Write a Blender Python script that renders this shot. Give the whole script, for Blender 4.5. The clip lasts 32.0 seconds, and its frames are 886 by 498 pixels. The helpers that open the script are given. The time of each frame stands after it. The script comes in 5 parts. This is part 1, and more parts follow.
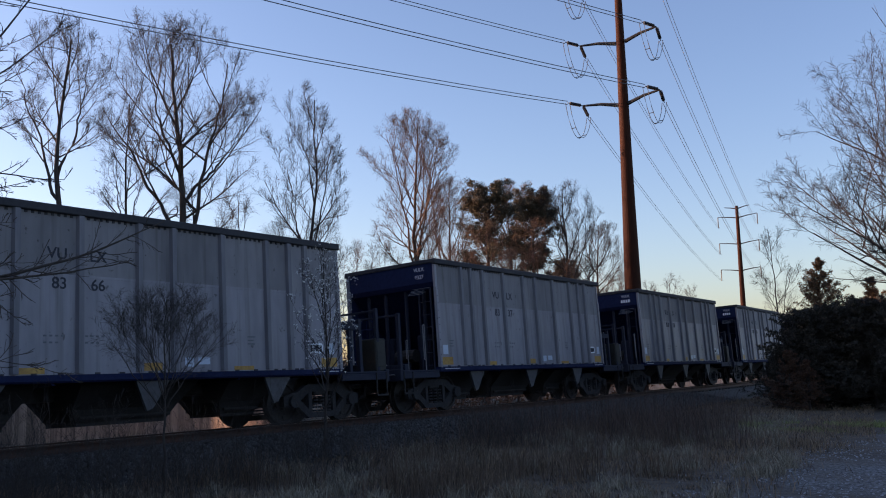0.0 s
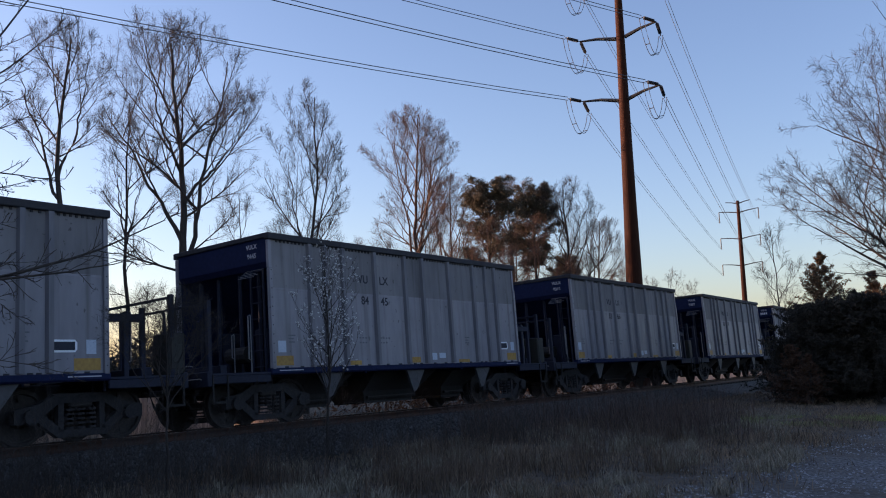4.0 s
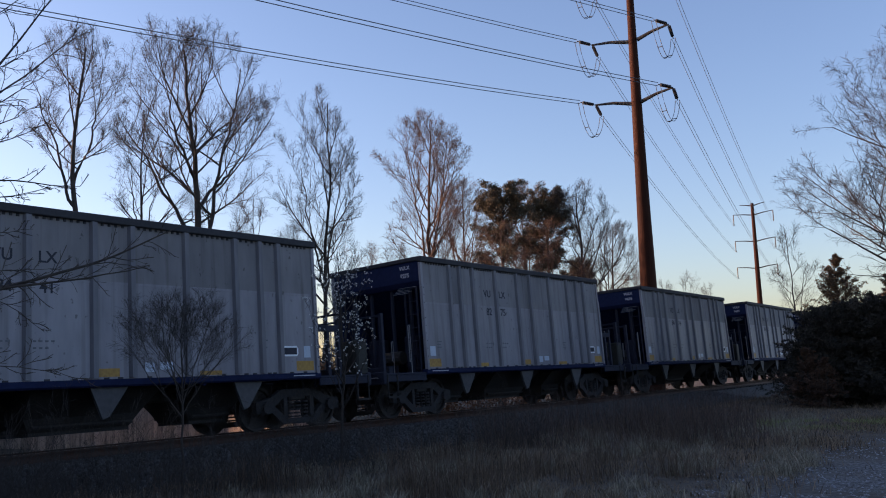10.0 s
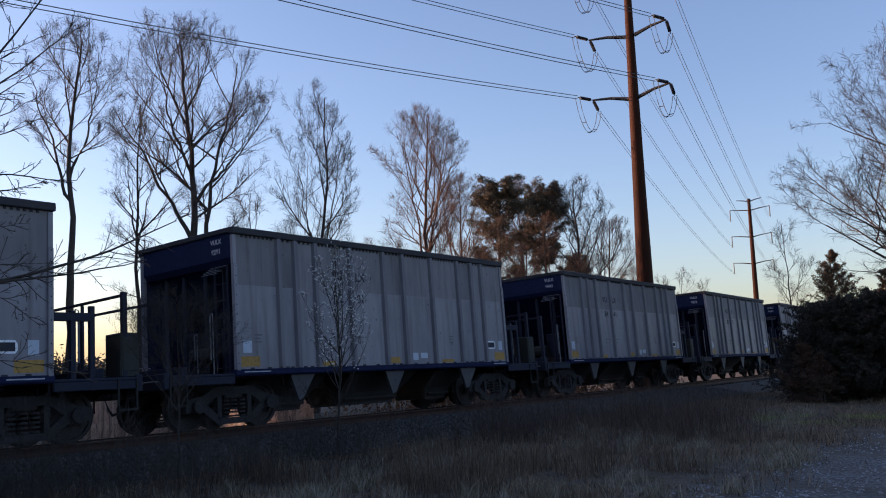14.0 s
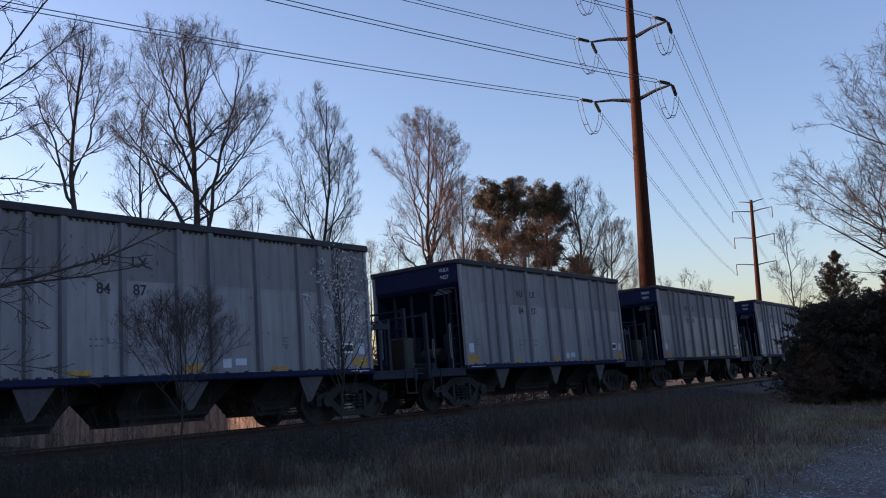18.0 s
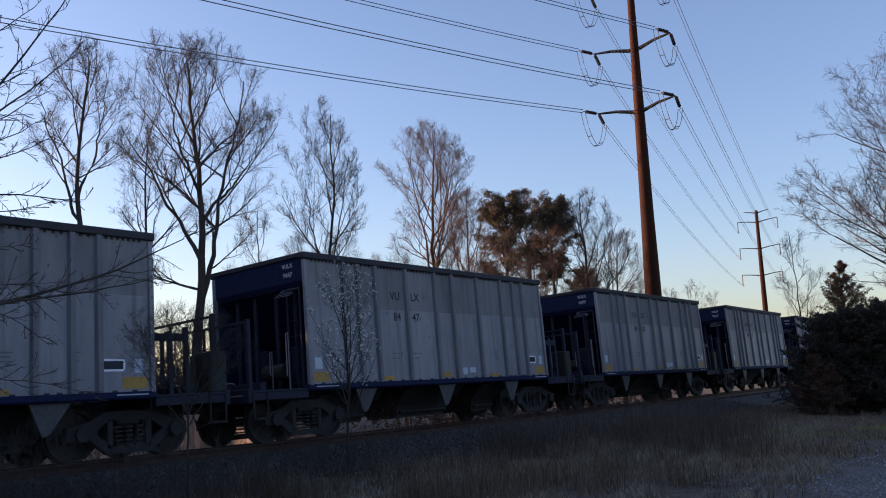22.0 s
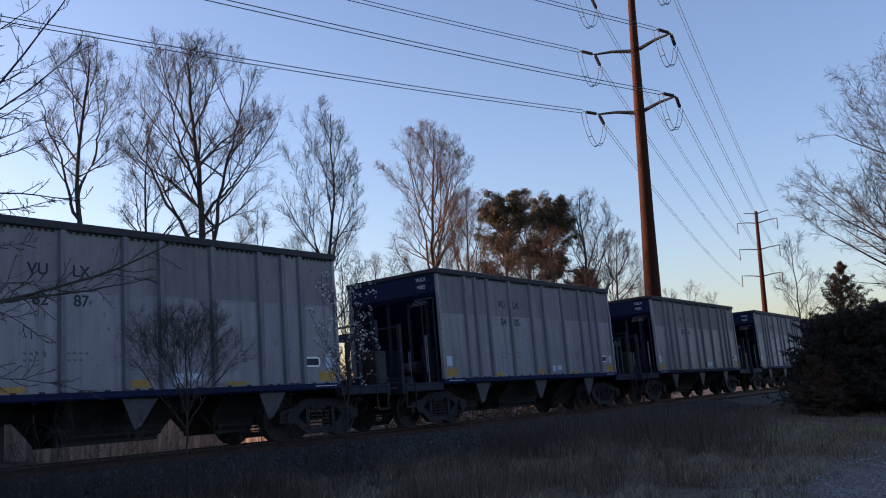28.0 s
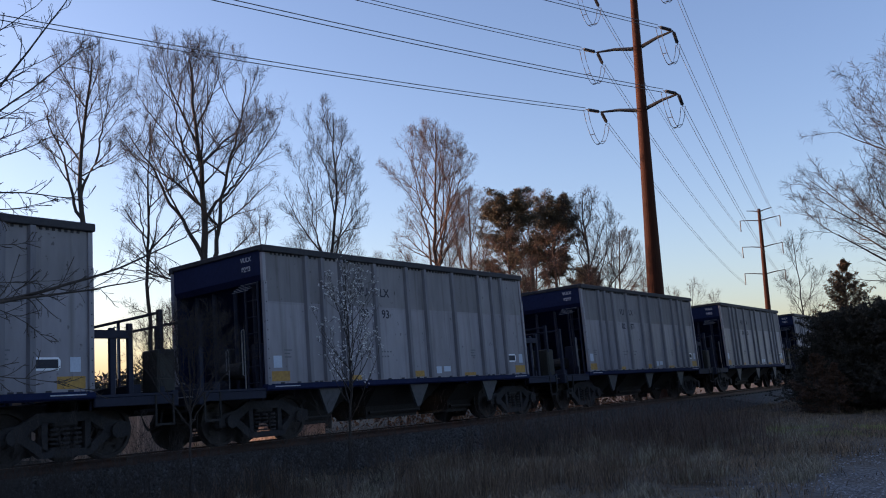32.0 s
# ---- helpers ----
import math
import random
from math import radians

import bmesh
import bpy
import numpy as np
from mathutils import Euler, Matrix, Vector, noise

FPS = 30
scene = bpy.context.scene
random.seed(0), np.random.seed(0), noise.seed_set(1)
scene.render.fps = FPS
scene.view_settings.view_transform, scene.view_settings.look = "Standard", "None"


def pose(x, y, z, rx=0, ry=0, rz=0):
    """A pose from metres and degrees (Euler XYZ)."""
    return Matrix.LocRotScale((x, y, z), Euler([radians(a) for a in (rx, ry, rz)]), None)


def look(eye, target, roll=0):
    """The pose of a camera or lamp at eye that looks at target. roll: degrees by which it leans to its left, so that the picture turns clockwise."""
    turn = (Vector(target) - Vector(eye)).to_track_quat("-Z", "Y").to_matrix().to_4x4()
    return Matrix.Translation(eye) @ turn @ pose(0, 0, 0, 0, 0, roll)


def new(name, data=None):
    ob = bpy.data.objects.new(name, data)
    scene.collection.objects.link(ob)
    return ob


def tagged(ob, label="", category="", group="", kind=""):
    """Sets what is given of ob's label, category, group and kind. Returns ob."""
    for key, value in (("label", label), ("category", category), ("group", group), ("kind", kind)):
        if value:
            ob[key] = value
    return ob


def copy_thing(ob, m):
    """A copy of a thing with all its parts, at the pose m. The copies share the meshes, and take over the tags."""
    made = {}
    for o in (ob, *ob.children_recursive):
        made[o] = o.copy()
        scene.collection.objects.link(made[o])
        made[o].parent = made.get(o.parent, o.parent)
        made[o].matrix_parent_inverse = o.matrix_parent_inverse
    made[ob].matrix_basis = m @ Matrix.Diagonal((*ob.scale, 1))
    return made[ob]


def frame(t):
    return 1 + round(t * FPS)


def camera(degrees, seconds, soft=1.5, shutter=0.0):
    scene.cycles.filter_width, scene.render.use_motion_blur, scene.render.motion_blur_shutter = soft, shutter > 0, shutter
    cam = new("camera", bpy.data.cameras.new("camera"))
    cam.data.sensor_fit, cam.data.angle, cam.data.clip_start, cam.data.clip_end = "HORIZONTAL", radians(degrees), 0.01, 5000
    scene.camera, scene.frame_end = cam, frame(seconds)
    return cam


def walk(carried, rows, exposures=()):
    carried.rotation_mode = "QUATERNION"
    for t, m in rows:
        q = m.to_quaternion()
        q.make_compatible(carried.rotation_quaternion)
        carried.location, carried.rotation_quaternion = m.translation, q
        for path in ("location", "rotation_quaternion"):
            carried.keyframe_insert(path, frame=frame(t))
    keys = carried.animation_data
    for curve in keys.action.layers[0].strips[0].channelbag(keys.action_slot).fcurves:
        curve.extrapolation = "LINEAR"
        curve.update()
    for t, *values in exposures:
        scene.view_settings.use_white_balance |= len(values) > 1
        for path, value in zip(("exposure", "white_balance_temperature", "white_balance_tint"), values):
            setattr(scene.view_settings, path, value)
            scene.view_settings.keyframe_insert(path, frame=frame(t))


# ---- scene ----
# ---- camera: stands at the edge of a gravel lot, held in the hand ----
EYE = 1.6
# seconds, heading (degrees from -X towards +Y), tilt, roll
HEADINGS = [
    (0.0, 52.39, 7.69, -1.296), (0.5, 52.257, 7.636, -1.425), (1.0, 52.239, 7.6, -1.333), (1.5, 52.253, 7.338, -1.08),
    (2.0, 52.281, 7.279, -1.085), (2.5, 52.247, 7.343, -1.477), (3.0, 52.194, 7.352, -1.628), (3.5, 52.272, 7.413, -1.654),
    (5.5, 52.326, 7.567, -1.657), (6.0, 52.322, 7.563, -1.639), (6.5, 52.343, 7.485, -1.6), (7.0, 52.419, 7.457, -1.537),
    (7.5, 52.39, 7.51, -1.573), (8.0, 52.249, 7.482, -1.522), (8.5, 52.151, 7.39, -1.419), (9.0, 51.792, 7.269, -1.524),
    (9.5, 51.606, 7.502, -1.694), (10.0, 51.447, 7.807, -1.909), (10.5, 51.523, 7.903, -1.977), (11.0, 51.609, 7.909, -1.93),
    (11.5, 51.596, 7.999, -1.996), (12.0, 51.669, 7.938, -1.895), (12.5, 51.616, 7.882, -1.901), (13.0, 51.61, 7.855, -1.935),
    (13.5, 51.676, 7.72, -1.867), (14.0, 51.644, 7.468, -1.825), (14.5, 51.588, 7.312, -1.831), (16.5, 51.42, 7.329, -1.848),
    (17.0, 51.415, 7.403, -1.912), (17.5, 51.48, 7.591, -2.04), (18.0, 51.499, 7.624, -2.012), (18.5, 51.524, 7.637, -2.026),
    (19.0, 51.478, 7.648, -2.034), (19.5, 51.388, 7.733, -2.104), (20.0, 51.293, 7.937, -2.239), (20.5, 51.301, 8.044, -2.284),
    (21.0, 51.4, 7.864, -2.164), (21.5, 51.352, 7.964, -2.187), (22.0, 51.201, 8.476, -2.39), (22.5, 51.1, 8.641, -2.333),
    (23.0, 50.987, 8.673, -2.35), (23.5, 51.026, 8.603, -2.386), (24.0, 51.037, 8.577, -2.433), (24.5, 50.969, 8.522, -2.433),
    (25.0, 50.917, 8.533, -2.458), (25.5, 50.871, 8.579, -2.492), (27.5, 51.151, 8.583, -2.349), (28.0, 51.215, 8.469, -2.225),
    (28.5, 51.096, 8.477, -2.318), (29.0, 51.093, 8.431, -2.271), (29.5, 51.209, 8.279, -2.261), (30.0, 51.158, 8.358, -2.376),
    (30.5, 51.09, 8.424, -2.402), (31.0, 51.033, 8.429, -2.35), (31.5, 51.013, 8.345, -2.293), (32.0, 51.038, 8.366, -2.326),
]
EXPOSURE, KELVIN, TINT = 1.14, 6650, 31


def held(pan, tilt, roll):
    return pose(0, 0, EYE, 90 + tilt, 0, 90 - pan) @ pose(0, 0, 0, 0, 0, roll)


cam = camera(53.65, 32.0, soft=1.05)
walk(cam, [(t, held(a, b, c)) for t, a, b, c in HEADINGS], exposures=[(0, EXPOSURE, KELVIN, TINT), (32, EXPOSURE, KELVIN, TINT)])

# ---- daylight: low sun off to the side of the track, clear sky ----
SUN_HEADING, SUN_HEIGHT = -24.0, 8.0
sh, se = radians(SUN_HEADING), radians(SUN_HEIGHT)
TO_SUN = Vector((-math.cos(sh) * math.cos(se), math.sin(sh) * math.cos(se), math.sin(se)))
world = bpy.data.worlds.new("sky")
scene.world = world
world.use_nodes = True
wn = world.node_tree.nodes
sky = wn.new("ShaderNodeTexSky")
sky.sky_type, sky.sun_disc = "NISHITA", False
sky.sun_elevation, sky.sun_rotation = se, math.atan2(TO_SUN.x, TO_SUN.y)
sky.air_density, sky.dust_density, sky.ozone_density = 1.0, 1.2, 2.5
world.node_tree.links.new(sky.outputs["Color"], wn["Background"].inputs["Color"])
wn["Background"].inputs["Strength"].default_value = 0.15
sun = new("sun", bpy.data.lights.new("sun", "SUN"))
sun.data.energy, sun.data.angle, sun.data.color = 4.4, radians(0.53), (1.0, 0.68, 0.44)
sun.matrix_world = look(TO_SUN * 60, (0, 0, 0))

# ---- materials ----


def surface(name, dark, light, rough=0.8, metal=0.0, big=0.6, small=14.0, bump=0.25, stretch=(1, 1, 1), spread=0.5, per_piece=0.0, depth=0.02, streaks=0.0):
    """Two scales of mottling between two tones, grain as bump, and a tone of its own for each piece."""
    m = bpy.data.materials.new(name)
    m.use_nodes = True
    n, l = m.node_tree.nodes, m.node_tree.links
    b = n["Principled BSDF"]
    tc, mp = n.new("ShaderNodeTexCoord"), n.new("ShaderNodeMapping")
    mp.inputs["Scale"].default_value = stretch
    l.new(tc.outputs["Object"], mp.inputs["Vector"])
    n1, n2 = n.new("ShaderNodeTexNoise"), n.new("ShaderNodeTexNoise")
    n1.inputs["Scale"].default_value, n1.inputs["Detail"].default_value = big, 4
    n2.inputs["Scale"].default_value, n2.inputs["Detail"].default_value = small, 5
    for q in (n1, n2):
        l.new(mp.outputs["Vector"], q.inputs["Vector"])
    mix = n.new("ShaderNodeMath")
    mix.operation = "MULTIPLY_ADD"
    mix.inputs[1].default_value = spread
    l.new(n1.outputs["Fac"], mix.inputs[0])
    half = n.new("ShaderNodeMath")
    half.operation = "MULTIPLY"
    half.inputs[1].default_value = 1 - spread
    l.new(n2.outputs["Fac"], half.inputs[0])
    l.new(half.outputs[0], mix.inputs[2])
    ramp = n.new("ShaderNodeValToRGB")
    ramp.color_ramp.elements[0].position, ramp.color_ramp.elements[1].position = 0.32, 0.68
    ramp.color_ramp.elements[0].color, ramp.color_ramp.elements[1].color = (*dark, 1), (*light, 1)
    l.new(mix.outputs[0], ramp.inputs["Fac"])
    out = ramp.outputs["Color"]
    if streaks:
        # run-off streaks and dark specks
        for scale, low, high, tone in (((6, 6, 0.22), 0.56, 0.72, (0.52, 0.48, 0.45, 1)), ((9, 9, 7), 0.68, 0.74, (0.25, 0.23, 0.22, 1))):
            m2, n3, mr, mx = n.new("ShaderNodeMapping"), n.new("ShaderNodeTexNoise"), n.new("ShaderNodeMapRange"), n.new("ShaderNodeMixRGB")
            m2.inputs["Scale"].default_value = scale
            n3.inputs["Scale"].default_value, n3.inputs["Detail"].default_value = 1.0, 3
            l.new(tc.outputs["Object"], m2.inputs["Vector"])
            l.new(m2.outputs["Vector"], n3.inputs["Vector"])
            mr.inputs["From Min"].default_value, mr.inputs["From Max"].default_value, mr.inputs["To Max"].default_value = low, high, streaks
            l.new(n3.outputs["Fac"], mr.inputs["Value"])
            mx.blend_type, mx.inputs["Color2"].default_value = "MULTIPLY", tone
            l.new(mr.outputs["Result"], mx.inputs["Fac"])
            l.new(out, mx.inputs["Color1"])
            out = mx.outputs["Color"]
    if per_piece:
        oi, hsv, rng = n.new("ShaderNodeObjectInfo"), n.new("ShaderNodeHueSaturation"), n.new("ShaderNodeMapRange")
        rng.inputs["To Min"].default_value, rng.inputs["To Max"].default_value = 1 - per_piece, 1 + per_piece
        l.new(oi.outputs["Random"], rng.inputs["Value"])
        l.new(rng.outputs["Result"], hsv.inputs["Value"])
        l.new(out, hsv.inputs["Color"])
        out = hsv.outputs["Color"]
    l.new(out, b.inputs["Base Color"])
    b.inputs["Roughness"].default_value, b.inputs["Metallic"].default_value = rough, metal
    if bump:
        bp = n.new("ShaderNodeBump")
        bp.inputs["Strength"].default_value, bp.inputs["Distance"].default_value = bump, depth
        l.new(n2.outputs["Fac"], bp.inputs["Height"])
        l.new(bp.outputs["Normal"], b.inputs["Normal"])
    return m


def leafy(name, dark, light, rough=0.7):
    """Foliage or grass: a tone per blade or leaf."""
    m = bpy.data.materials.new(name)
    m.use_nodes = True
    n, l = m.node_tree.nodes, m.node_tree.links
    b, g, ramp = n["Principled BSDF"], n.new("ShaderNodeNewGeometry"), n.new("ShaderNodeValToRGB")
    ramp.color_ramp.elements[0].color, ramp.color_ramp.elements[1].color = (*dark, 1), (*light, 1)
    l.new(g.outputs["Random Per Island"], ramp.inputs["Fac"])
    l.new(ramp.outputs["Color"], b.inputs["Base Color"])
    b.inputs["Roughness"].default_value = rough
    return m


M_WHITE = surface("aged_white_paint", (0.150, 0.142, 0.160), (0.245, 0.233, 0.255), 0.5, 0, 0.5, 5, 0.08, (1, 1, 0.25), per_piece=0.07, streaks=0.7)
M_WHITE_UP = surface("dusty_white_paint", (0.122, 0.115, 0.120), (0.215, 0.204, 0.210), 0.75, 0, 0.45, 4, 0.1, (1, 1, 0.3), per_piece=0.17, streaks=0.7)
# darker copy of the aged side paint: the ribs' shading is in the colour
M_RIB = surface("shaded_aged_white_rib_paint", (0.085, 0.083, 0.098), (0.165, 0.158, 0.172), 0.6, 0, 0.7, 8, 0.08, (1, 1, 0.2))
M_BLUE = surface("navy_paint", (0.004, 0.008, 0.034), (0.009, 0.017, 0.060), 0.8, 0, 0.8, 10, 0.1)
M_BLUE.node_tree.nodes["Principled BSDF"].inputs["Specular IOR Level"].default_value = 0.2
M_NAVYDARK = surface("grimy_dark_navy", (0.004, 0.006, 0.016), (0.009, 0.013, 0.032), 0.8, 0, 0.8, 10, 0.1)
M_CHORD = surface("grimy_dark_steel", (0.012, 0.012, 0.016), (0.03, 0.03, 0.036), 0.75, 0, 1.2, 14, 0.15)
M_UNDER = surface("grimy_underframe", (0.009, 0.008, 0.008), (0.026, 0.022, 0.020), 0.85, 0, 1.5, 18, 0.25)
M_TRUCK = surface("dusty_cast_steel", (0.009, 0.008, 0.009), (0.034, 0.031, 0.032), 0.85, 0.1, 2.0, 20, 0.3)
M_WHEEL = surface("wheel_steel", (0.016, 0.013, 0.012), (0.045, 0.037, 0.034), 0.75, 0.3, 2.0, 20, 0.1)
M_CHUTE = surface("grey_chute_paint", (0.034, 0.033, 0.036), (0.072, 0.070, 0.074), 0.7, 0, 1.0, 12, 0.1)
M_YELLOW = surface("yellow_paint", (0.25, 0.125, 0.025), (0.46, 0.25, 0.045), 0.6, 0, 2.0, 16, 0.05)
M_LETTER = surface("navy_lettering", (0.012, 0.013, 0.022), (0.03, 0.033, 0.048), 0.8, 0, 2.0, 30, 0.0)
M_DECAL = surface("white_decal", (0.65, 0.67, 0.70), (0.8, 0.82, 0.84), 0.5, 0, 2.0, 30, 0.0)
M_DECALBLUE = surface("pale_blue_decal", (0.34, 0.40, 0.48), (0.46, 0.52, 0.60), 0.5, 0, 2.0, 30, 0.0)
M_RAIL = surface("rusty_rail", (0.035, 0.015, 0.009), (0.085, 0.034, 0.019), 0.7, 0.4, 2.0, 25, 0.2)
M_RAILTOP = surface("polished_rail_head", (0.20, 0.15, 0.12), (0.32, 0.26, 0.22), 0.4, 1.0, 2.0, 25, 0.05)
M_TIE = surface("creosoted_wood", (0.022, 0.017, 0.013), (0.06, 0.047, 0.037), 0.9, 0, 1.0, 12, 0.4, (1, 6, 6), per_piece=0.3)
M_BALLAST = surface("ballast_stone", (0.030, 0.027, 0.025), (0.10, 0.092, 0.085), 0.9, 0, 1.4, 9, 0.9, spread=0.35, depth=0.06)
M_GROUND = surface("winter_turf", (0.029, 0.021, 0.014), (0.112, 0.081, 0.053), 0.95, 0, 0.45, 6, 0.8, spread=0.5, depth=0.06)
M_BARK = surface("grey_brown_bark", (0.026, 0.020, 0.017), (0.075, 0.057, 0.046), 0.9, 0, 1.0, 8, 0.5, (2, 2, 0.4))
M_TWIG = surface("brown_twig", (0.020, 0.015, 0.013), (0.048, 0.035, 0.028), 0.85, 0, 0.6, 4, 0.0)
# lighter twig copy: the warm sun on the fan-shaped trees is in its red
M_TWIGRED = surface("sun_reddened_twig", (0.06, 0.033, 0.023), (0.13, 0.072, 0.046), 0.85, 0, 0.6, 4, 0.0)
M_POLE = surface("weathering_steel", (0.026, 0.0085, 0.005), (0.060, 0.019, 0.009), 0.75, 0.1, 0.8, 12, 0.1, (1, 1, 0.15))
M_POLE.node_tree.nodes["Principled BSDF"].inputs["Specular IOR Level"].default_value = 0.12
M_DARKMETAL = surface("dark_line_hardware", (0.02, 0.02, 0.022), (0.05, 0.05, 0.052), 0.5, 0.3, 2, 20, 0.0)
M_WIRE = surface("aluminium_conductor", (0.08, 0.08, 0.085), (0.15, 0.15, 0.155), 0.5, 0.3, 1, 10, 0.0)
M_FENCE = surface("weathered_fence_board", (0.28, 0.20, 0.155), (0.45, 0.34, 0.265), 0.85, 0, 1.2, 9, 0.3, (3, 3, 0.3), per_piece=0.3)
M_TIMBER = surface("dark_stained_timber", (0.03, 0.016, 0.012), (0.08, 0.045, 0.03), 0.85, 0, 1.2, 10, 0.3)
M_PINE = leafy("pine_needles", (0.030, 0.028, 0.013), (0.115, 0.080, 0.038))
M_CEDAR = leafy("cedar_spray", (0.008, 0.008, 0.004), (0.034, 0.025, 0.012))
M_STALK = surface("dead_stalk", (0.022, 0.017, 0.014), (0.06, 0.045, 0.036), 0.9, 0, 0.6, 4, 0.0)
M_RUSTLEAF = leafy("russet_dead_leaves", (0.09, 0.030, 0.010), (0.24, 0.09, 0.03))
# darker copy of the russet leaves, with the shrubs' shade in the colour
M_RUSSET = leafy("shaded_russet_leaves", (0.03, 0.014, 0.008), (0.11, 0.048, 0.02))
# lighter, browner copy of the cedar spray: sunlight is put into the colour
M_CEDARBROWN = leafy("sunlit_brown_cedar_spray", (0.06, 0.036, 0.016), (0.22, 0.115, 0.05))
# green grass, with sunlight put into its bright tones
M_GREEN = leafy("sun_brightened_green_grass", (0.09, 0.11, 0.03), (0.32, 0.34, 0.12))
M_BRUSH = leafy("dark_brush", (0.014, 0.012, 0.008), (0.05, 0.04, 0.026))
M_BRUSHRED = leafy("red_brown_brush", (0.03, 0.019, 0.014), (0.12, 0.07, 0.05))
M_TUFT = leafy("pale_dry_tuft", (0.12, 0.10, 0.07), (0.36, 0.31, 0.22))
M_GRASS = leafy("dry_grass", (0.026, 0.018, 0.011), (0.33, 0.225, 0.14))
M_WEED = leafy("dry_weeds", (0.05, 0.030, 0.018), (0.15, 0.095, 0.06))
M_BLOSSOM = leafy("white_blossom", (0.55, 0.55, 0.52), (0.8, 0.8, 0.78))
M_STONE = leafy("loose_stone", (0.016, 0.015, 0.014), (0.085, 0.078, 0.072))
M_GRAVEL = leafy("loose_gravel", (0.05, 0.05, 0.052), (0.30, 0.30, 0.31))
M_HOUSING = surface("grimy_olive_housing", (0.008, 0.009, 0.008), (0.021, 0.020, 0.014), 0.7, 0, 1.5, 12, 0.15)
M_STENCIL = surface("worn_white_stencil", (0.28, 0.29, 0.32), (0.5, 0.51, 0.53), 0.7, 0, 3, 30, 0.0)
M_PRINT = surface("faded_small_print", (0.07, 0.075, 0.09), (0.13, 0.135, 0.15), 0.8, 0, 3, 30, 0.0)
M_RAILING = surface("worn_grey_rail_paint", (0.09, 0.095, 0.11), (0.19, 0.195, 0.21), 0.5, 0, 3, 20, 0.0)


def lot_ground(m):
    """Lays worn blue-grey gravel over the turf where the lot is, with a ragged edge, and damp bare soil patches."""
    n, l = m.node_tree.nodes, m.node_tree.links
    b = n["Principled BSDF"]
    turf = b.inputs["Base Color"].links[0].from_socket
    tc, sep = n.new("ShaderNodeTexCoord"), n.new("ShaderNodeSeparateXYZ")
    l.new(tc.outputs["Object"], sep.inputs[0])

    def op(kind, a, c, d=None):
        q = n.new("ShaderNodeMath")
        q.operation = kind
        for k, v in enumerate((a, c, d)):
            if v is None:
                continue
            if isinstance(v, (int, float)):
                q.inputs[k].default_value = v
            else:
                l.new(v, q.inputs[k])
        return q.outputs[0]

    def grain(scale, detail):
        q = n.new("ShaderNodeTexNoise")
        q.inputs["Scale"].default_value, q.inputs["Detail"].default_value = scale, detail
        l.new(tc.outputs["Object"], q.inputs["Vector"])
        return q.outputs["Fac"]
    x, y = sep.outputs["X"], sep.outputs["Y"]
    wave = op("SINE", op("MULTIPLY", y, 0.13), 0)
    edge = op("ADD", op("MULTIPLY_ADD", wave, -1.4, -2.3), op("MULTIPLY", y, -0.05))
    past = op("SUBTRACT", x, edge)
    ragged = op("MULTIPLY_ADD", grain(0.55, 6), 5.5, -2.9)
    fac = n.new("ShaderNodeMapRange")
    fac.inputs["From Min"].default_value, fac.inputs["From Max"].default_value = -0.5, 1.6
    l.new(op("ADD", past, ragged), fac.inputs["Value"])
    # strips of grass across the lot
    strip = n.new("ShaderNodeMapRange")
    strip.inputs["From Min"].default_value, strip.inputs["From Max"].default_value = 0.44, 0.60
    strip.inputs["To Min"].default_value, strip.inputs["To Max"].default_value = 1.0, 0.15
    mp = n.new("ShaderNodeMapping")
    mp.inputs["Scale"].default_value = (0.12, 0.42, 1)
    l.new(tc.outputs["Object"], mp.inputs["Vector"])
    sn = n.new("ShaderNodeTexNoise")
    sn.inputs["Scale"].default_value, sn.inputs["Detail"].default_value = 1.0, 5
    l.new(mp.outputs["Vector"], sn.inputs["Vector"])
    l.new(sn.outputs["Fac"], strip.inputs["Value"])
    stones = n.new("ShaderNodeValToRGB")
    stones.color_ramp.elements[0].position, stones.color_ramp.elements[1].position = 0.40, 0.64
    stones.color_ramp.elements[0].color, stones.color_ramp.elements[1].color = (0.030, 0.029, 0.028, 1), (0.23, 0.226, 0.232, 1)
    l.new(grain(18, 6), stones.inputs["Fac"])
    mix = n.new("ShaderNodeMixRGB")
    l.new(op("MULTIPLY", fac.outputs["Result"], strip.outputs["Result"]), mix.inputs["Fac"])
    l.new(turf, mix.inputs["Color1"])
    l.new(stones.outputs["Color"], mix.inputs["Color2"])
    l.new(mix.outputs["Color"], b.inputs["Base Color"])


lot_ground(M_GROUND)

# ---- mesh helpers ----


def box(bm, x0, x1, y0, y1, z0, z1, cut=0.0):
    m = Matrix.Translation(((x0 + x1) / 2, (y0 + y1) / 2, (z0 + z1) / 2)) @ Matrix.Diagonal((x1 - x0, y1 - y0, z1 - z0, 1))
    r = bmesh.ops.create_cube(bm, size=1.0, matrix=m)
    if cut:
        es = list({e for v in r["verts"] for e in v.link_edges})
        bmesh.ops.bevel(bm, geom=es, offset=cut, segments=1, affect="EDGES")
    return bm


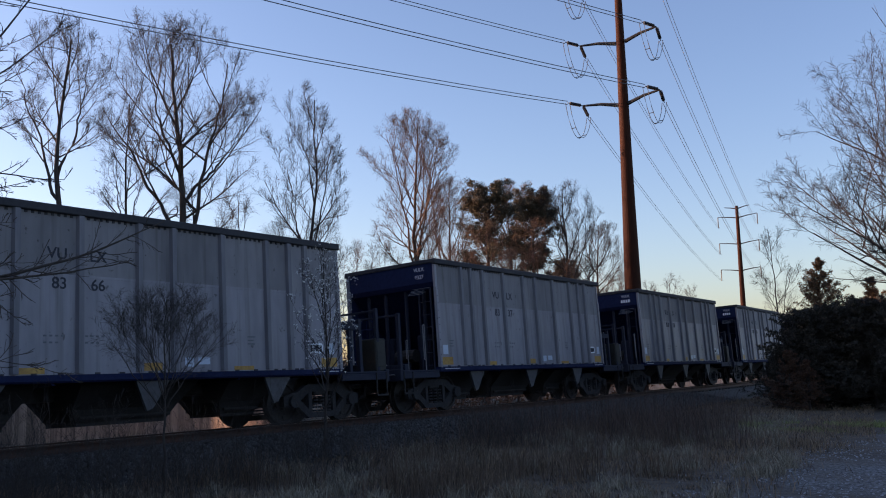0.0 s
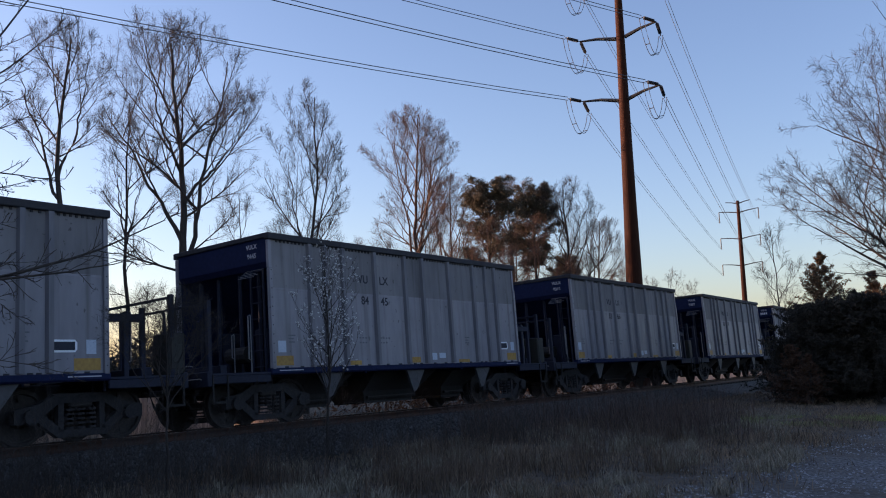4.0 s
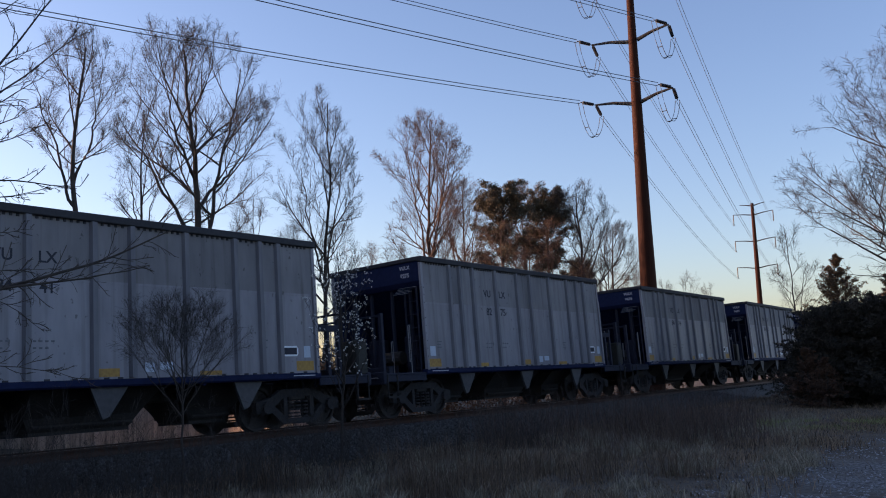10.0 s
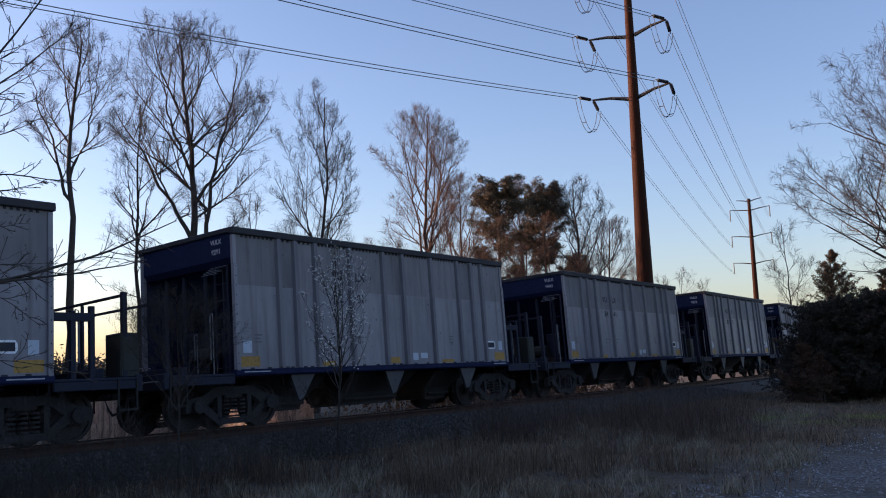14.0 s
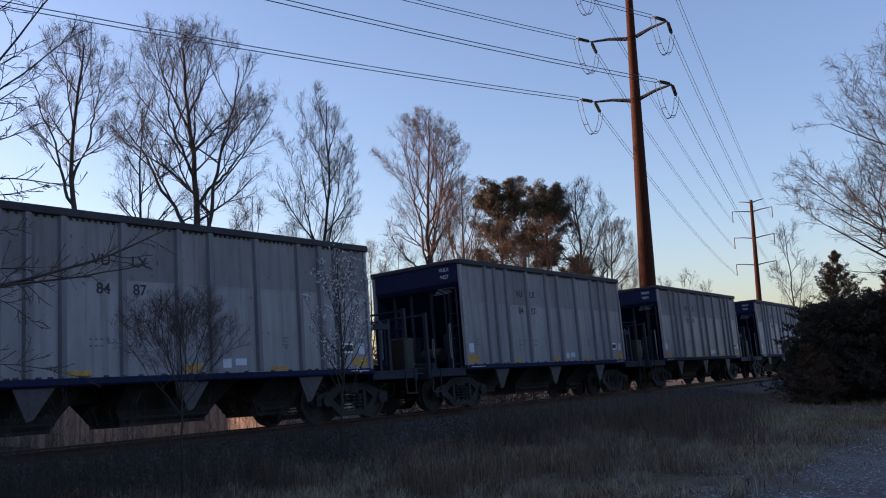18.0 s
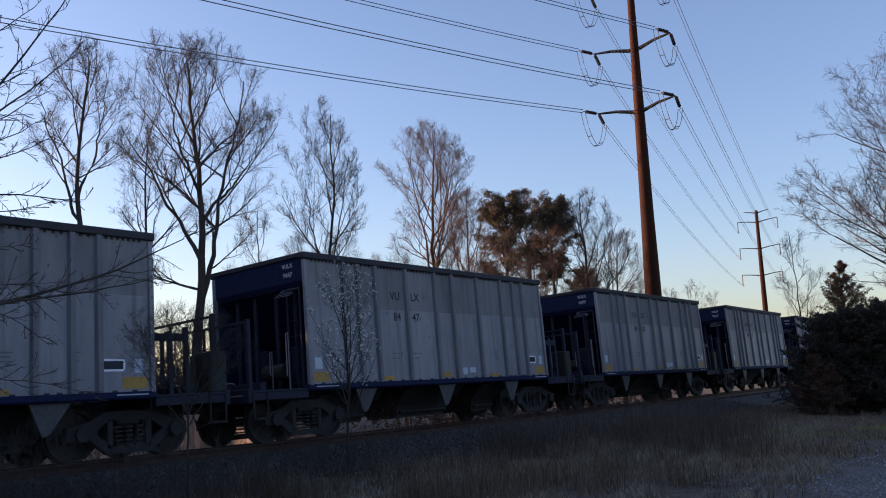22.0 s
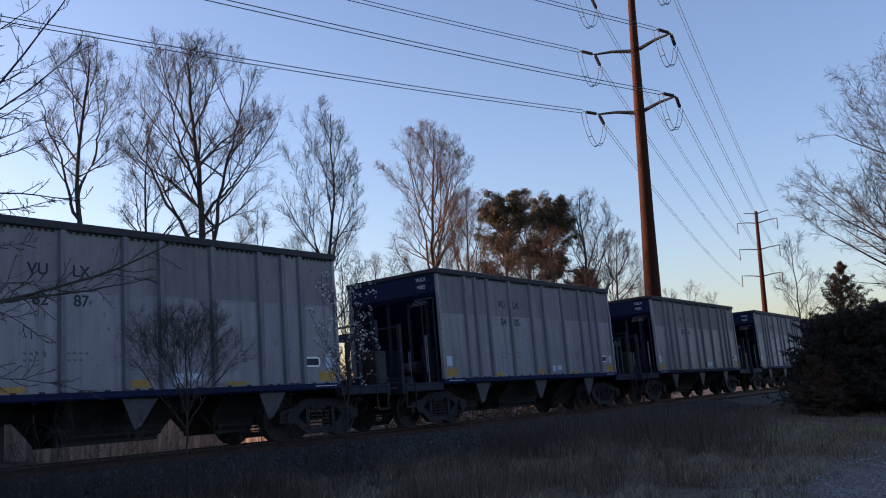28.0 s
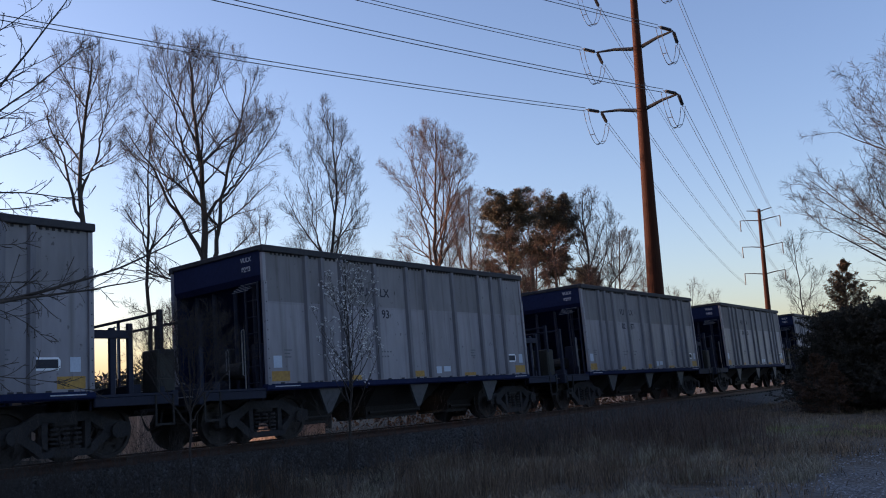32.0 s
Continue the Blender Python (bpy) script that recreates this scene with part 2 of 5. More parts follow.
def prism(bm, outline, a, b, axis=0):
    """A closed outline of (u, v) pushed out from a to b along the axis (0: x with y,z; 1: y with x,z; 2: z with x,y)."""
    def at(u, v, w):
        return (w, u, v) if axis == 0 else (u, w, v) if axis == 1 else (u, v, w)
    lo, hi = [bm.verts.new(at(u, v, a)) for u, v in outline], [bm.verts.new(at(u, v, b)) for u, v in outline]
    n = len(outline)
    bm.faces.new(lo[::-1])
    bm.faces.new(hi)
    for i in range(n):
        bm.faces.new((lo[i], lo[(i + 1) % n], hi[(i + 1) % n], hi[i]))
    bmesh.ops.recalc_face_normals(bm, faces=bm.faces[:])
    return bm


def pipe(bm, pts, r0, r1=None, n=6):
    """A round bar through the points, tapering from r0 to r1."""
    r1 = r0 if r1 is None else r1
    pts = [Vector(p) for p in pts]
    rings = []
    for i, p in enumerate(pts):
        d = (pts[min(i + 1, len(pts) - 1)] - pts[max(i - 1, 0)]).normalized()
        u = d.orthogonal().normalized() if abs(d.z) > 0.9 else d.cross(Vector((0, 0, 1))).normalized()
        w = d.cross(u)
        r = r0 + (r1 - r0) * i / max(1, len(pts) - 1)
        rings.append([bm.verts.new(p + (u * math.cos(a) + w * math.sin(a)) * r) for a in (2 * math.pi * k / n for k in range(n))])
    for a, b in zip(rings, rings[1:]):
        for k in range(n):
            bm.faces.new((a[k], a[(k + 1) % n], b[(k + 1) % n], b[k]))
    bm.faces.new(rings[0][::-1])
    bm.faces.new(rings[-1])
    return bm


def solid(bm, material):
    me = bpy.data.meshes.new("mesh")
    bmesh.ops.recalc_face_normals(bm, faces=bm.faces[:])
    bm.to_mesh(me)
    bm.free()
    me.materials.append(material)
    return me


def part(name, bm, material, parent, label=""):
    ob = new(name, bm if isinstance(bm, bpy.types.Mesh) else solid(bm, material))
    ob.parent = parent
    return tagged(ob, label)


def thing(name, m, label, category, group="", kind=""):
    ob = new(name)
    ob.empty_display_size = 0.3
    ob.matrix_basis = m
    return tagged(ob, label, category, group, kind)


def soup(verts, faces, material, smooth=False):
    """A mesh from arrays of points and of faces with equal corners."""
    verts, faces = np.asarray(verts, np.float32).reshape(-1, 3), np.asarray(faces, np.int32)
    k = faces.shape[1]
    me = bpy.data.meshes.new("mesh")
    me.vertices.add(len(verts))
    me.vertices.foreach_set("co", verts.ravel())
    me.loops.add(faces.size)
    me.loops.foreach_set("vertex_index", faces.ravel())
    me.polygons.add(len(faces))
    me.polygons.foreach_set("loop_start", np.arange(0, faces.size, k, dtype=np.int32))
    me.update(calc_edges=True)
    if smooth:
        me.polygons.foreach_set("use_smooth", np.ones(len(faces), bool))
    me.materials.append(material)
    return me


def unit(a):
    return a / np.maximum(np.linalg.norm(a, axis=-1, keepdims=True), 1e-9)


def away(heading, distance, z=0.0):
    """A place by its heading from the camera (degrees from -X towards +Y) and its distance over the ground."""
    h = radians(heading)
    return Vector((-math.cos(h) * distance, math.sin(h) * distance, z))


# ---- the line of the track: a wide curve, canted inwards ----
SIDE, CURVE, CANT = -13.61, 0.0017, 3.07
HALF, RAIL_Z = 1.55, EYE - 1.10


def on_track(s, across=0.0, up=0.0):
    """The pose at s metres along the track, on its centre line at rail height; across: towards the camera."""
    th = CURVE * s
    m = pose(SIDE - (1 - math.cos(th)) / CURVE, math.sin(th) / CURVE, EYE, 0, 0, math.degrees(th)) @ pose(0, 0, 0, 0, -CANT, 0)
    return m @ pose(-HALF + across, 0, -1.10 + up)


def track_side(x, y):
    """Signed distance over the ground from the track's centre line (positive: the camera's side), roughly."""
    r = 1 / CURVE
    cx = SIDE - HALF - r
    return math.hypot(x - cx, y) - r


def ground_z(x, y):
    d = track_side(x, y)
    z = -0.12 * min(1, max(0, (4.0 - d) / 1.2)) if d > -1 else -0.12 - 0.33 * min(1, (-d - 1) / 1.5) - 0.40 * min(1, max(0, (-d - 3) / 6))
    fade = max(0.0, 1 - math.hypot(x, y) / 160)
    return z + 0.05 * fade * noise.noise(Vector((x * 0.35, y * 0.35, 0))) + 0.02 * fade * noise.noise(Vector((x * 1.7, y * 1.7, 3)))


# ---- ground ----


def build_ground():
    def axis(near, far, step):
        a, v, s = [0.0], 0.0, step
        while v < far:
            if v > near:
                s *= 1.25
            v += s
            a.append(v)
        return a
    px, py = axis(14, 2500, 0.45), axis(60, 2500, 0.5)
    nx = axis(32, 2500, 0.45)
    ny = axis(8, 2500, 0.5)
    xs, ys = np.array([-v for v in nx[:0:-1]] + px), np.array([-v for v in ny[:0:-1]] + py)
    verts = [(x, y, ground_z(x, y)) for x in xs for y in ys]
    w = len(ys)
    faces = [(i * w + j, (i + 1) * w + j, (i + 1) * w + j + 1, i * w + j + 1) for i in range(len(xs) - 1) for j in range(w - 1)]
    tagged(new("ground", soup(verts, faces, M_GROUND, True)), "dim winter turf and worn blue-grey gravel beside the railway", "ground", kind="structure")


build_ground()

# ---- railway ----


def sweep(outline, s0, s1, step, across, material):
    """An outline (across, up) carried along the track."""
    n = int((s1 - s0) / step) + 1
    verts, faces, k = [], [], len(outline)
    for i in range(n):
        m = on_track(s0 + i * step)
        verts += [m @ Vector((across + u, 0, v)) for u, v in outline]
    for i in range(n - 1):
        for j in range(k):
            a, b = i * k + j, i * k + (j + 1) % k
            faces.append((a, a + k, b + k, b))
    return soup(verts, faces, material)


def build_track():
    rail_out = [(-0.07, -0.18), (0.07, -0.18), (0.07, -0.165), (0.012, -0.145), (0.012, -0.045), (0.036, -0.035), (0.036, -0.003),
                (-0.036, -0.003), (-0.036, -0.035), (-0.012, -0.045), (-0.012, -0.145), (-0.07, -0.165)]
    head = [(-0.03, -0.0035), (0.03, -0.0035), (0.026, 0.0), (-0.026, 0.0)]
    track = thing("railway_track", Matrix(), "rusty railway rails on dark ties and grey ballast", "railway track", kind="structure")
    for a in (-0.755, 0.755):
        r = part("rail", sweep(rail_out, -60, 190, 2.0, a, M_RAIL), None, track, "rusty brown steel rail")
        part("rail_head", sweep(head, -60, 190, 2.0, a, M_RAILTOP), None, r, "worn bright rail head")
    bed = [(-3.6, -0.75), (-1.9, -0.30), (-1.3, -0.22), (1.3, -0.22), (1.75, -0.27), (3.7, -0.70), (3.4, -1.1), (-3.4, -1.1)]
    part("ballast_bed", sweep(bed, -60, 190, 2.0, 0, M_BALLAST), None, track, "grey crushed stone ballast")
    bm = bmesh.new()
    box(bm, -1.3, 1.3, -0.115, 0.115, -0.36, -0.182, 0.012)
    tie = solid(bm, M_TIE)
    for i in range(270):
        ob = part("tie", tie, None, track)
        ob.matrix_basis = on_track(-20 + i * 0.5)
    # loose stones on the shoulder
    rng = np.random.default_rng(2)
    cube = np.array([(-1, -1, -1), (1, -1, -1), (1, 1, -1), (-1, 1, -1), (-1, -1, 1), (1, -1, 1), (1, 1, 1), (-1, 1, 1)], float) * 0.5
    quad = np.array([(0, 3, 2, 1), (4, 5, 6, 7), (0, 1, 5, 4), (1, 2, 6, 5), (2, 3, 7, 6), (3, 0, 4, 7)])
    N = 24000
    s, a = rng.uniform(2, 36, N), 0.95 + 2.5 * rng.uniform(0, 1, N) ** 1.2
    up = np.interp(a, [0.9, 1.3, 1.75, 3.7], [-0.2, -0.2, -0.25, -0.66])
    vs = []
    for i in range(N):
        p = on_track(s[i], a[i], up[i] + 0.01)
        size = rng.uniform(0.025, 0.075)
        c = cube * rng.uniform(0.6, 1.1, (8, 3)) * size
        q = np.array(Euler(rng.uniform(0, 6, 3)).to_matrix())
        vs.append(c @ q.T + np.array(p.translation))
    faces = (quad[None] + 8 * np.arange(N)[:, None, None]).reshape(-1, 4)
    tagged(new("ballast_stones", soup(np.concatenate(vs), faces, M_STONE)), "loose grey ballast stones along the track shoulder", "ballast", kind="stuff")


build_track()

# ---- the train: open-top hopper cars, all of one kind ----
SIDE_LEN, PITCH = 9.62, 13.29
ZB, ZT = 1.12, 3.93
RIBS = (1.19, 1.66, 2.25, 3.35, 4.49, 5.21, 6.34, 7.48, 8.10, 8.58)
WHEEL_R = 0.457
TRUCK_Y = (-4.55, 4.55)


def lettering(text, size, material):
    cu = bpy.data.curves.new("text", "FONT")
    cu.body, cu.size, cu.extrude, cu.align_x, cu.offset = text, size, 0.002, "CENTER", 0.004
    tmp = bpy.data.objects.new("text", cu)
    scene.collection.objects.link(tmp)
    bpy.context.view_layer.update()
    me = bpy.data.meshes.new_from_object(tmp.evaluated_get(bpy.context.evaluated_depsgraph_get()))
    bpy.data.objects.remove(tmp)
    bpy.data.curves.remove(cu)
    me.materials.clear()
    me.materials.append(material)
    return me


# letters lie in x (reading) and y (up): turned to stand on the near side, and on the rear end
ON_SIDE = pose(0, 0, 0, 90, 0, 90)
ON_REAR = pose(0, 0, 0, 90, 0, 0)


def hopper_car():
    car = thing("hopper_car", Matrix(), "aged white-sided open-top hopper car with navy ends, rolling on the track", "hopper car", "cars of the freight train")
    L, H = SIDE_LEN / 2, HALF
    for sgn in (1, -1):
        x = sgn * (H - 0.055)
        edges = (0.05,) + RIBS + (SIDE_LEN - 0.05,)
        # a lap seam across the sheets, two courses of sheets between the ribs
        bm = bmesh.new()
        box(bm, min(x, x + sgn * 0.006), max(x, x + sgn * 0.006), 0.1 - L, L - 0.1, ZB + 1.62, ZB + 1.66)
        side = part("side", bm, M_WHITE, car, "aged white riveted steel side")
        for a, b in zip(edges, edges[1:]):
            bm = bmesh.new()
            box(bm, min(x, x - sgn * 0.012), max(x, x - sgn * 0.012), a - L, b - L, ZB, ZB + 1.64)
            part("side_sheet", bm, M_WHITE, side)
            bm = bmesh.new()
            box(bm, min(x + sgn * 0.003, x - sgn * 0.012), max(x + sgn * 0.003, x - sgn * 0.012), a - L, b - L, ZB + 1.642, ZT - 0.06)
            part("upper_sheet", bm, M_WHITE_UP, side, "dusty upper course of the side")
        # ribs, their shade painted in by the darker white
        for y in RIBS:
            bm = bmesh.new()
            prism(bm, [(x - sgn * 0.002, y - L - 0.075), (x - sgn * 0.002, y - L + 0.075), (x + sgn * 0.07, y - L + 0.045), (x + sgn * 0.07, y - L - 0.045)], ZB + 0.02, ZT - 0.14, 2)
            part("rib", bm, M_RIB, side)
        # rivets below the chord and along the sill
        bm = bmesh.new()
        k = 0
        for a, b in zip((0.1,) + RIBS, RIBS + (SIDE_LEN - 0.1,)):
            n = max(2, int((b - a - 0.2) / 0.105))
            for i in range(n):
                y = a - L + 0.1 + (b - a - 0.2) * (i + 0.5) / n
                box(bm, min(x, x + sgn * 0.02), max(x, x + sgn * 0.02), y - 0.022, y + 0.022, ZT - 0.185, ZT - 0.14)
            for i in range(max(2, n // 3)):
                y = a - L + 0.1 + (b - a - 0.2) * (i + 0.5) / max(2, n // 3)
                box(bm, min(x, x + sgn * 0.015), max(x, x + sgn * 0.015), y - 0.05, y + 0.04, ZB + 0.0, ZB + 0.03)
        tagged(part("riveted_flange", bm, M_CHORD, side, "dark riveted flange below the chord and along the sill"), kind="stuff")
        bm = bmesh.new()
        x0, x1 = sorted((sgn * (H - 0.11), sgn * (H + 0.02)))
        box(bm, x0, x1, -L - 0.03, L + 0.03, ZT - 0.14, ZT, 0.015)
        part("top_chord", bm, M_CHORD, car, "dark grimy steel top chord")
        bm = bmesh.new()
        xo, xi = sgn * (H - 0.01), sgn * (H - 0.16)
        prism(bm, [(xi, ZB), (xo, ZB), (xo, ZB - 0.10), (xo - sgn * 0.03, ZB - 0.13), (xi, ZB - 0.13)], -L - 0.02, L + 0.02, 1)
        part("side_sill", bm, M_BLUE, car, "navy side sill")
        for e in (-1, 1):
            bm = bmesh.new()
            xa, xb = sorted((sgn * (H - 0.10), sgn * (H - 0.005)))
            y0, y1 = sorted((e * (L - 0.09), e * L))
            box(bm, xa, xb, y0, y1, ZB - 0.02, ZT - 0.75, 0.008)
            box(bm, xa, xb - 0.02 if sgn > 0 else xb, y0, y1, ZT - 0.745, ZT - 0.15, 0.008)
            post = part("corner_post", bm, M_WHITE, car, "pale corner post")
            bm = bmesh.new()
            for q in range(11):
                zz = ZB + 0.12 + 0.19 * q
                pipe(bm, [(sgn * (H - 0.007), e * (L - 0.045), zz), (sgn * (H - 0.002), e * (L - 0.045), zz)], 0.013, n=6)
            tagged(part("bolt_head", bm, M_CHORD, post, "dark bolt heads"), kind="stuff")
            bm = bmesh.new()
            xa, xb = sorted((sgn * (H - 0.071), sgn * (H - 0.067)))
            y0, y1 = sorted((e * (L - 0.1), e * (L - 3.2)))
            box(bm, xa, xb, y0, y1, ZB - 0.01, ZT - 0.15)
            part("inner_lining", bm, M_BLUE, car, "navy inner face of the side by the end")
        # yellow reflective patches, notices in bars
        out = sgn * (H - 0.052)
        for y0, y1, z0, z1 in ((0.14, 0.62, 0.05, 0.25), (SIDE_LEN - 0.62, SIDE_LEN - 0.14, 0.05, 0.25), (4.5, 4.96, 0.04, 0.18), (2.3, 2.75, 0.02, 0.12), (6.6, 7.1, 0.02, 0.10)):
            bm = bmesh.new()
            box(bm, min(out, out + sgn * 0.002), max(out, out + sgn * 0.002), y0 - L, y1 - L, ZB + z0, ZB + z1)
            part("reflective_patch", bm, M_YELLOW, side, "faded yellow reflective patch")
        for y0, y1, z0, z1 in ((0.2, 0.42, 0.32, 0.56), (9.22, 9.40, 0.32, 0.56), (5.45, 5.65, 0.10, 0.27), (5.75, 6.02, 0.14, 0.27)):
            bm = bmesh.new()
            box(bm, min(out, out + sgn * 0.002), max(out, out + sgn * 0.002), y0 - L, y1 - L, ZB + z0, ZB + z1)
            part("notice", bm, M_DECALBLUE, side, "small pale blue paper notice")
        bm = bmesh.new()
        prism(bm, [(8.56 - L, ZB + 0.40), (8.60 - L, ZB + 0.35), (9.02 - L, ZB + 0.35), (9.06 - L, ZB + 0.40), (9.06 - L, ZB + 0.51), (9.02 - L, ZB + 0.56), (8.60 - L, ZB + 0.56), (8.56 - L, ZB + 0.51)], min(out, out + sgn * 0.002), max(out, out + sgn * 0.002), 0)
        part("placard", bm, M_DECAL, side, "white bordered placard")
        bm = bmesh.new()
        box(bm, min(out, out + sgn * 0.004), max(out, out + sgn * 0.004), 8.60 - L, 9.02 - L, ZB + 0.385, ZB + 0.525)
        part("panel", bm, M_LETTER, side, "dark panel on the placard")
        bm = bmesh.new()
        bars = []
        for base, n in ((2.72, 2), (3.45, 2)):
            for i in range(n):
                bars += [(base + 0.10 * q, base + 0.10 * q + 0.055, 0.62 - 0.11 * i, 0.65 - 0.11 * i) for q in range((4, 3)[i])]
        for base in (6.95, 8.05, 0.5):
            for i in range(3):
                bars.append((base, base + (0.2, 0.15, 0.18)[i], 0.66 - 0.07 * i, 0.685 - 0.07 * i))
        for y0, y1, z0, z1 in bars:
            box(bm, min(out, out + sgn * 0.0025), max(out, out + sgn * 0.0025), y0 - L, y1 - L, ZB + z0, ZB + z1)
        tagged(part("small_print", bm, M_PRINT, side, "small dark stencilled lines"), kind="stuff")
        so = sgn * (H - 0.009)
        for y0, y1 in ((0.18, 0.85), (SIDE_LEN - 0.75, SIDE_LEN - 0.15)):
            bm = bmesh.new()
            box(bm, min(so, so + sgn * 0.002), max(so, so + sgn * 0.002), y0 - L, y1 - L, ZB - 0.062, ZB - 0.042)
            part("sill_stencil", bm, M_STENCIL, side, "white stencilled line on the sill")
    # both ends: header, slope sheet, platform, posts, ladder, brake gear
    for e in (-1, 1):
        bm = bmesh.new()
        prism(bm, [(e * (L - 0.02), ZT - 0.02), (e * (L - 0.02), ZT - 0.60), (e * (L - 0.10), ZT - 0.72), (e * (L - 0.13), ZT - 0.70), (e * (L - 0.06), ZT - 0.58), (e * (L - 0.06), ZT - 0.02)], -H + 0.11, H - 0.11, 0)
        part("end_header", bm, M_BLUE, car, "navy end header plate")
        bm = bmesh.new()
        box(bm, -H, H, min(e * L, e * (L - 0.11)) - 0.02, max(e * L, e * (L - 0.11)) + 0.02, ZT - 0.1, ZT + 0.004, 0.012)
        part("end_chord", bm, M_CHORD, car, "dark grimy end chord")
        bm = bmesh.new()
        prism(bm, [(e * (L - 0.11), ZT - 0.66), (e * (L - 2.9), 0.95), (e * (L - 2.95), 0.95), (e * (L - 0.16), ZT - 0.62)], -H + 0.07, H - 0.07, 0)
        part("slope_sheet", bm, M_BLUE, car, "navy sloping end floor")
        bm = bmesh.new()
        box(bm, -H + 0.05, H - 0.05, min(e * (L - 0.1), e * (L + 1.52)), max(e * (L - 0.1), e * (L + 1.52)), ZB - 0.12, ZB - 0.07, 0.01)
        box(bm, -H + 0.05, H - 0.05, min(e * (L + 1.50), e * (L + 1.62)), max(e * (L + 1.50), e * (L + 1.62)), ZB - 0.32, ZB - 0.03, 0.015)
        for xs in (-H + 0.05, H - 0.11):
            box(bm, xs, xs + 0.06, min(e * (L + 0.02), e * (L + 1.5)), max(e * (L + 0.02), e * (L + 1.5)), ZB - 0.27, ZB - 0.122, 0.01)
        plat = part("end_platform", bm, M_NAVYDARK, car, "navy end platform and end sill")
        for xs in (-0.95, -0.35, 0.35, 0.95):
            bm = bmesh.new()
            pipe(bm, [(xs, e * (L - 0.25), ZB - 0.08), (xs, e * (L - 0.25), ZT - 0.72)], 0.05, n=6)
            part("end_post", bm, M_NAVYDARK, car, "navy end post")
        for xs in (-0.62, 0.62):
            bm = bmesh.new()
            box(bm, xs - 0.22, xs + 0.22, min(e * (L - 0.55), e * (L - 0.9)), max(e * (L - 0.55), e * (L - 0.9)), ZB - 0.08, ZB + 0.9, 0.03)
            part("bolster_web", bm, M_NAVYDARK, car, "navy braced end web")
        # a rail across the platform on three posts
        rz = ZB + 1.36 if e > 0 else ZB + 1.28
        yr = e * (L + (1.33 if e > 0 else 1.50))
        for xs, w in ((-1.40, 0.035), (0.05, 0.025), (1.40, 0.045)):
            bm = bmesh.new()
            box(bm, xs - w, xs + w, yr - w, yr + w, ZB - 0.07, rz + (0.05 if w > 0.03 else -0.03), 0.006)
            part("railing_post", bm, M_NAVYDARK, plat, "navy railing post")
        bm = bmesh.new()
        box(bm, -1.40, 1.40, yr - 0.02, yr + 0.02, rz - 0.028, rz + 0.022, 0.006)
        part("railing_bar", bm, M_NAVYDARK, plat, "navy railing bar")
        for xs, zz in ((0.85, 0.10), (0.25, 0.02), (1.1, -0.16)):
            bm = bmesh.new()
            yg = L + 1.60
            pipe(bm, [(xs - 0.22, e * yg, ZB + zz - 0.02), (xs - 0.22, e * (yg + 0.06), ZB + zz), (xs + 0.22, e * (yg + 0.06), ZB + zz), (xs + 0.22, e * yg, ZB + zz - 0.02)], 0.012, n=5)
            part("grab_iron", bm, M_RAILING, plat, "pale grab iron")
        for xs, y0, z0, z1 in ((1.40, 0.50, 0.18, 1.08), (0.72, 0.35, 0.25, 0.75)):
            bm = bmesh.new()
            pipe(bm, [(xs, e * (L + y0 - 0.06), ZB + z0), (xs, e * (L + y0), ZB + z0 + 0.02), (xs, e * (L + y0), ZB + z1 - 0.02), (xs, e * (L + y0 - 0.06), ZB + z1)], 0.013, n=6)
            pipe(bm, [(xs, e * (L + y0 - 0.06), ZB - 0.07), (xs, e * (L + y0 - 0.06), ZB + z1)], 0.012, n=5)
            part("grab_rail", bm, M_RAILING, plat, "pale upright grab rail")
        bm = bmesh.new()
        box(bm, -H + 0.3, H - 0.35, min(e * (L + 0.9), e * (L + 1.06)), max(e * (L + 0.9), e * (L + 1.06)), ZB - 0.07, ZB + 0.10, 0.01)
        part("walkway_step", bm, M_NAVYDARK, plat, "navy step across the platform")
        # faded lines of print on the slope below the header
        bm = bmesh.new()
        for q in range(5):
            box(bm, 0.72, 1.28 - 0.06 * (q % 3), 0.0, 0.004, -0.07 * q, 0.022 - 0.07 * q)
        pr = tagged(part("end_print", bm, M_PRINT, car, "faded small print on the navy end"), kind="stuff")
        pr.matrix_basis = pose(0, e * (L - 0.068), ZT - 0.735, 52 * e)
        bm = bmesh.new()
        for xs in (0.98, 1.36):
            box(bm, xs - 0.02, xs + 0.02, min(e * (L + 0.0), e * (L + 0.03)), max(e * (L + 0.0), e * (L + 0.03)), ZB - 0.3, ZT - 0.75)
        for i in range(7):
            pipe(bm, [(0.98, e * (L + 0.015), ZB + 0.05 + 0.33 * i), (1.36, e * (L + 0.015), ZB + 0.05 + 0.33 * i)], 0.012, n=5)
        part("ladder", bm, M_NAVYDARK, car, "navy end ladder")
        if e > 0:
            for sgn in (-1, 1):
                bm = bmesh.new()
                x0, x1 = sorted((sgn * 1.36, sgn * 1.46))
                box(bm, x0, x1, L + 0.01, L + 0.74, ZB + 0.88, ZB + 1.02, 0.008)
                part("guard_beam", bm, M_NAVYDARK, plat, "navy guard beam along the platform's edge")
                for yy, top in ((0.38, 1.06), (0.72, 1.14)):
                    bm = bmesh.new()
                    box(bm, x0 + 0.01, x1 - 0.01, L + yy - 0.045, L + yy + 0.045, ZB - 0.07, ZB + (0.878 if yy < 0.5 else top), 0.006)
                    if yy < 0.5:
                        box(bm, x0 + 0.01, x1 - 0.01, L + yy - 0.045, L + yy + 0.045, ZB + 1.022, ZB + top, 0.006)
                    part("guard_post", bm, M_NAVYDARK, plat, "navy guard post")
            bm = bmesh.new()
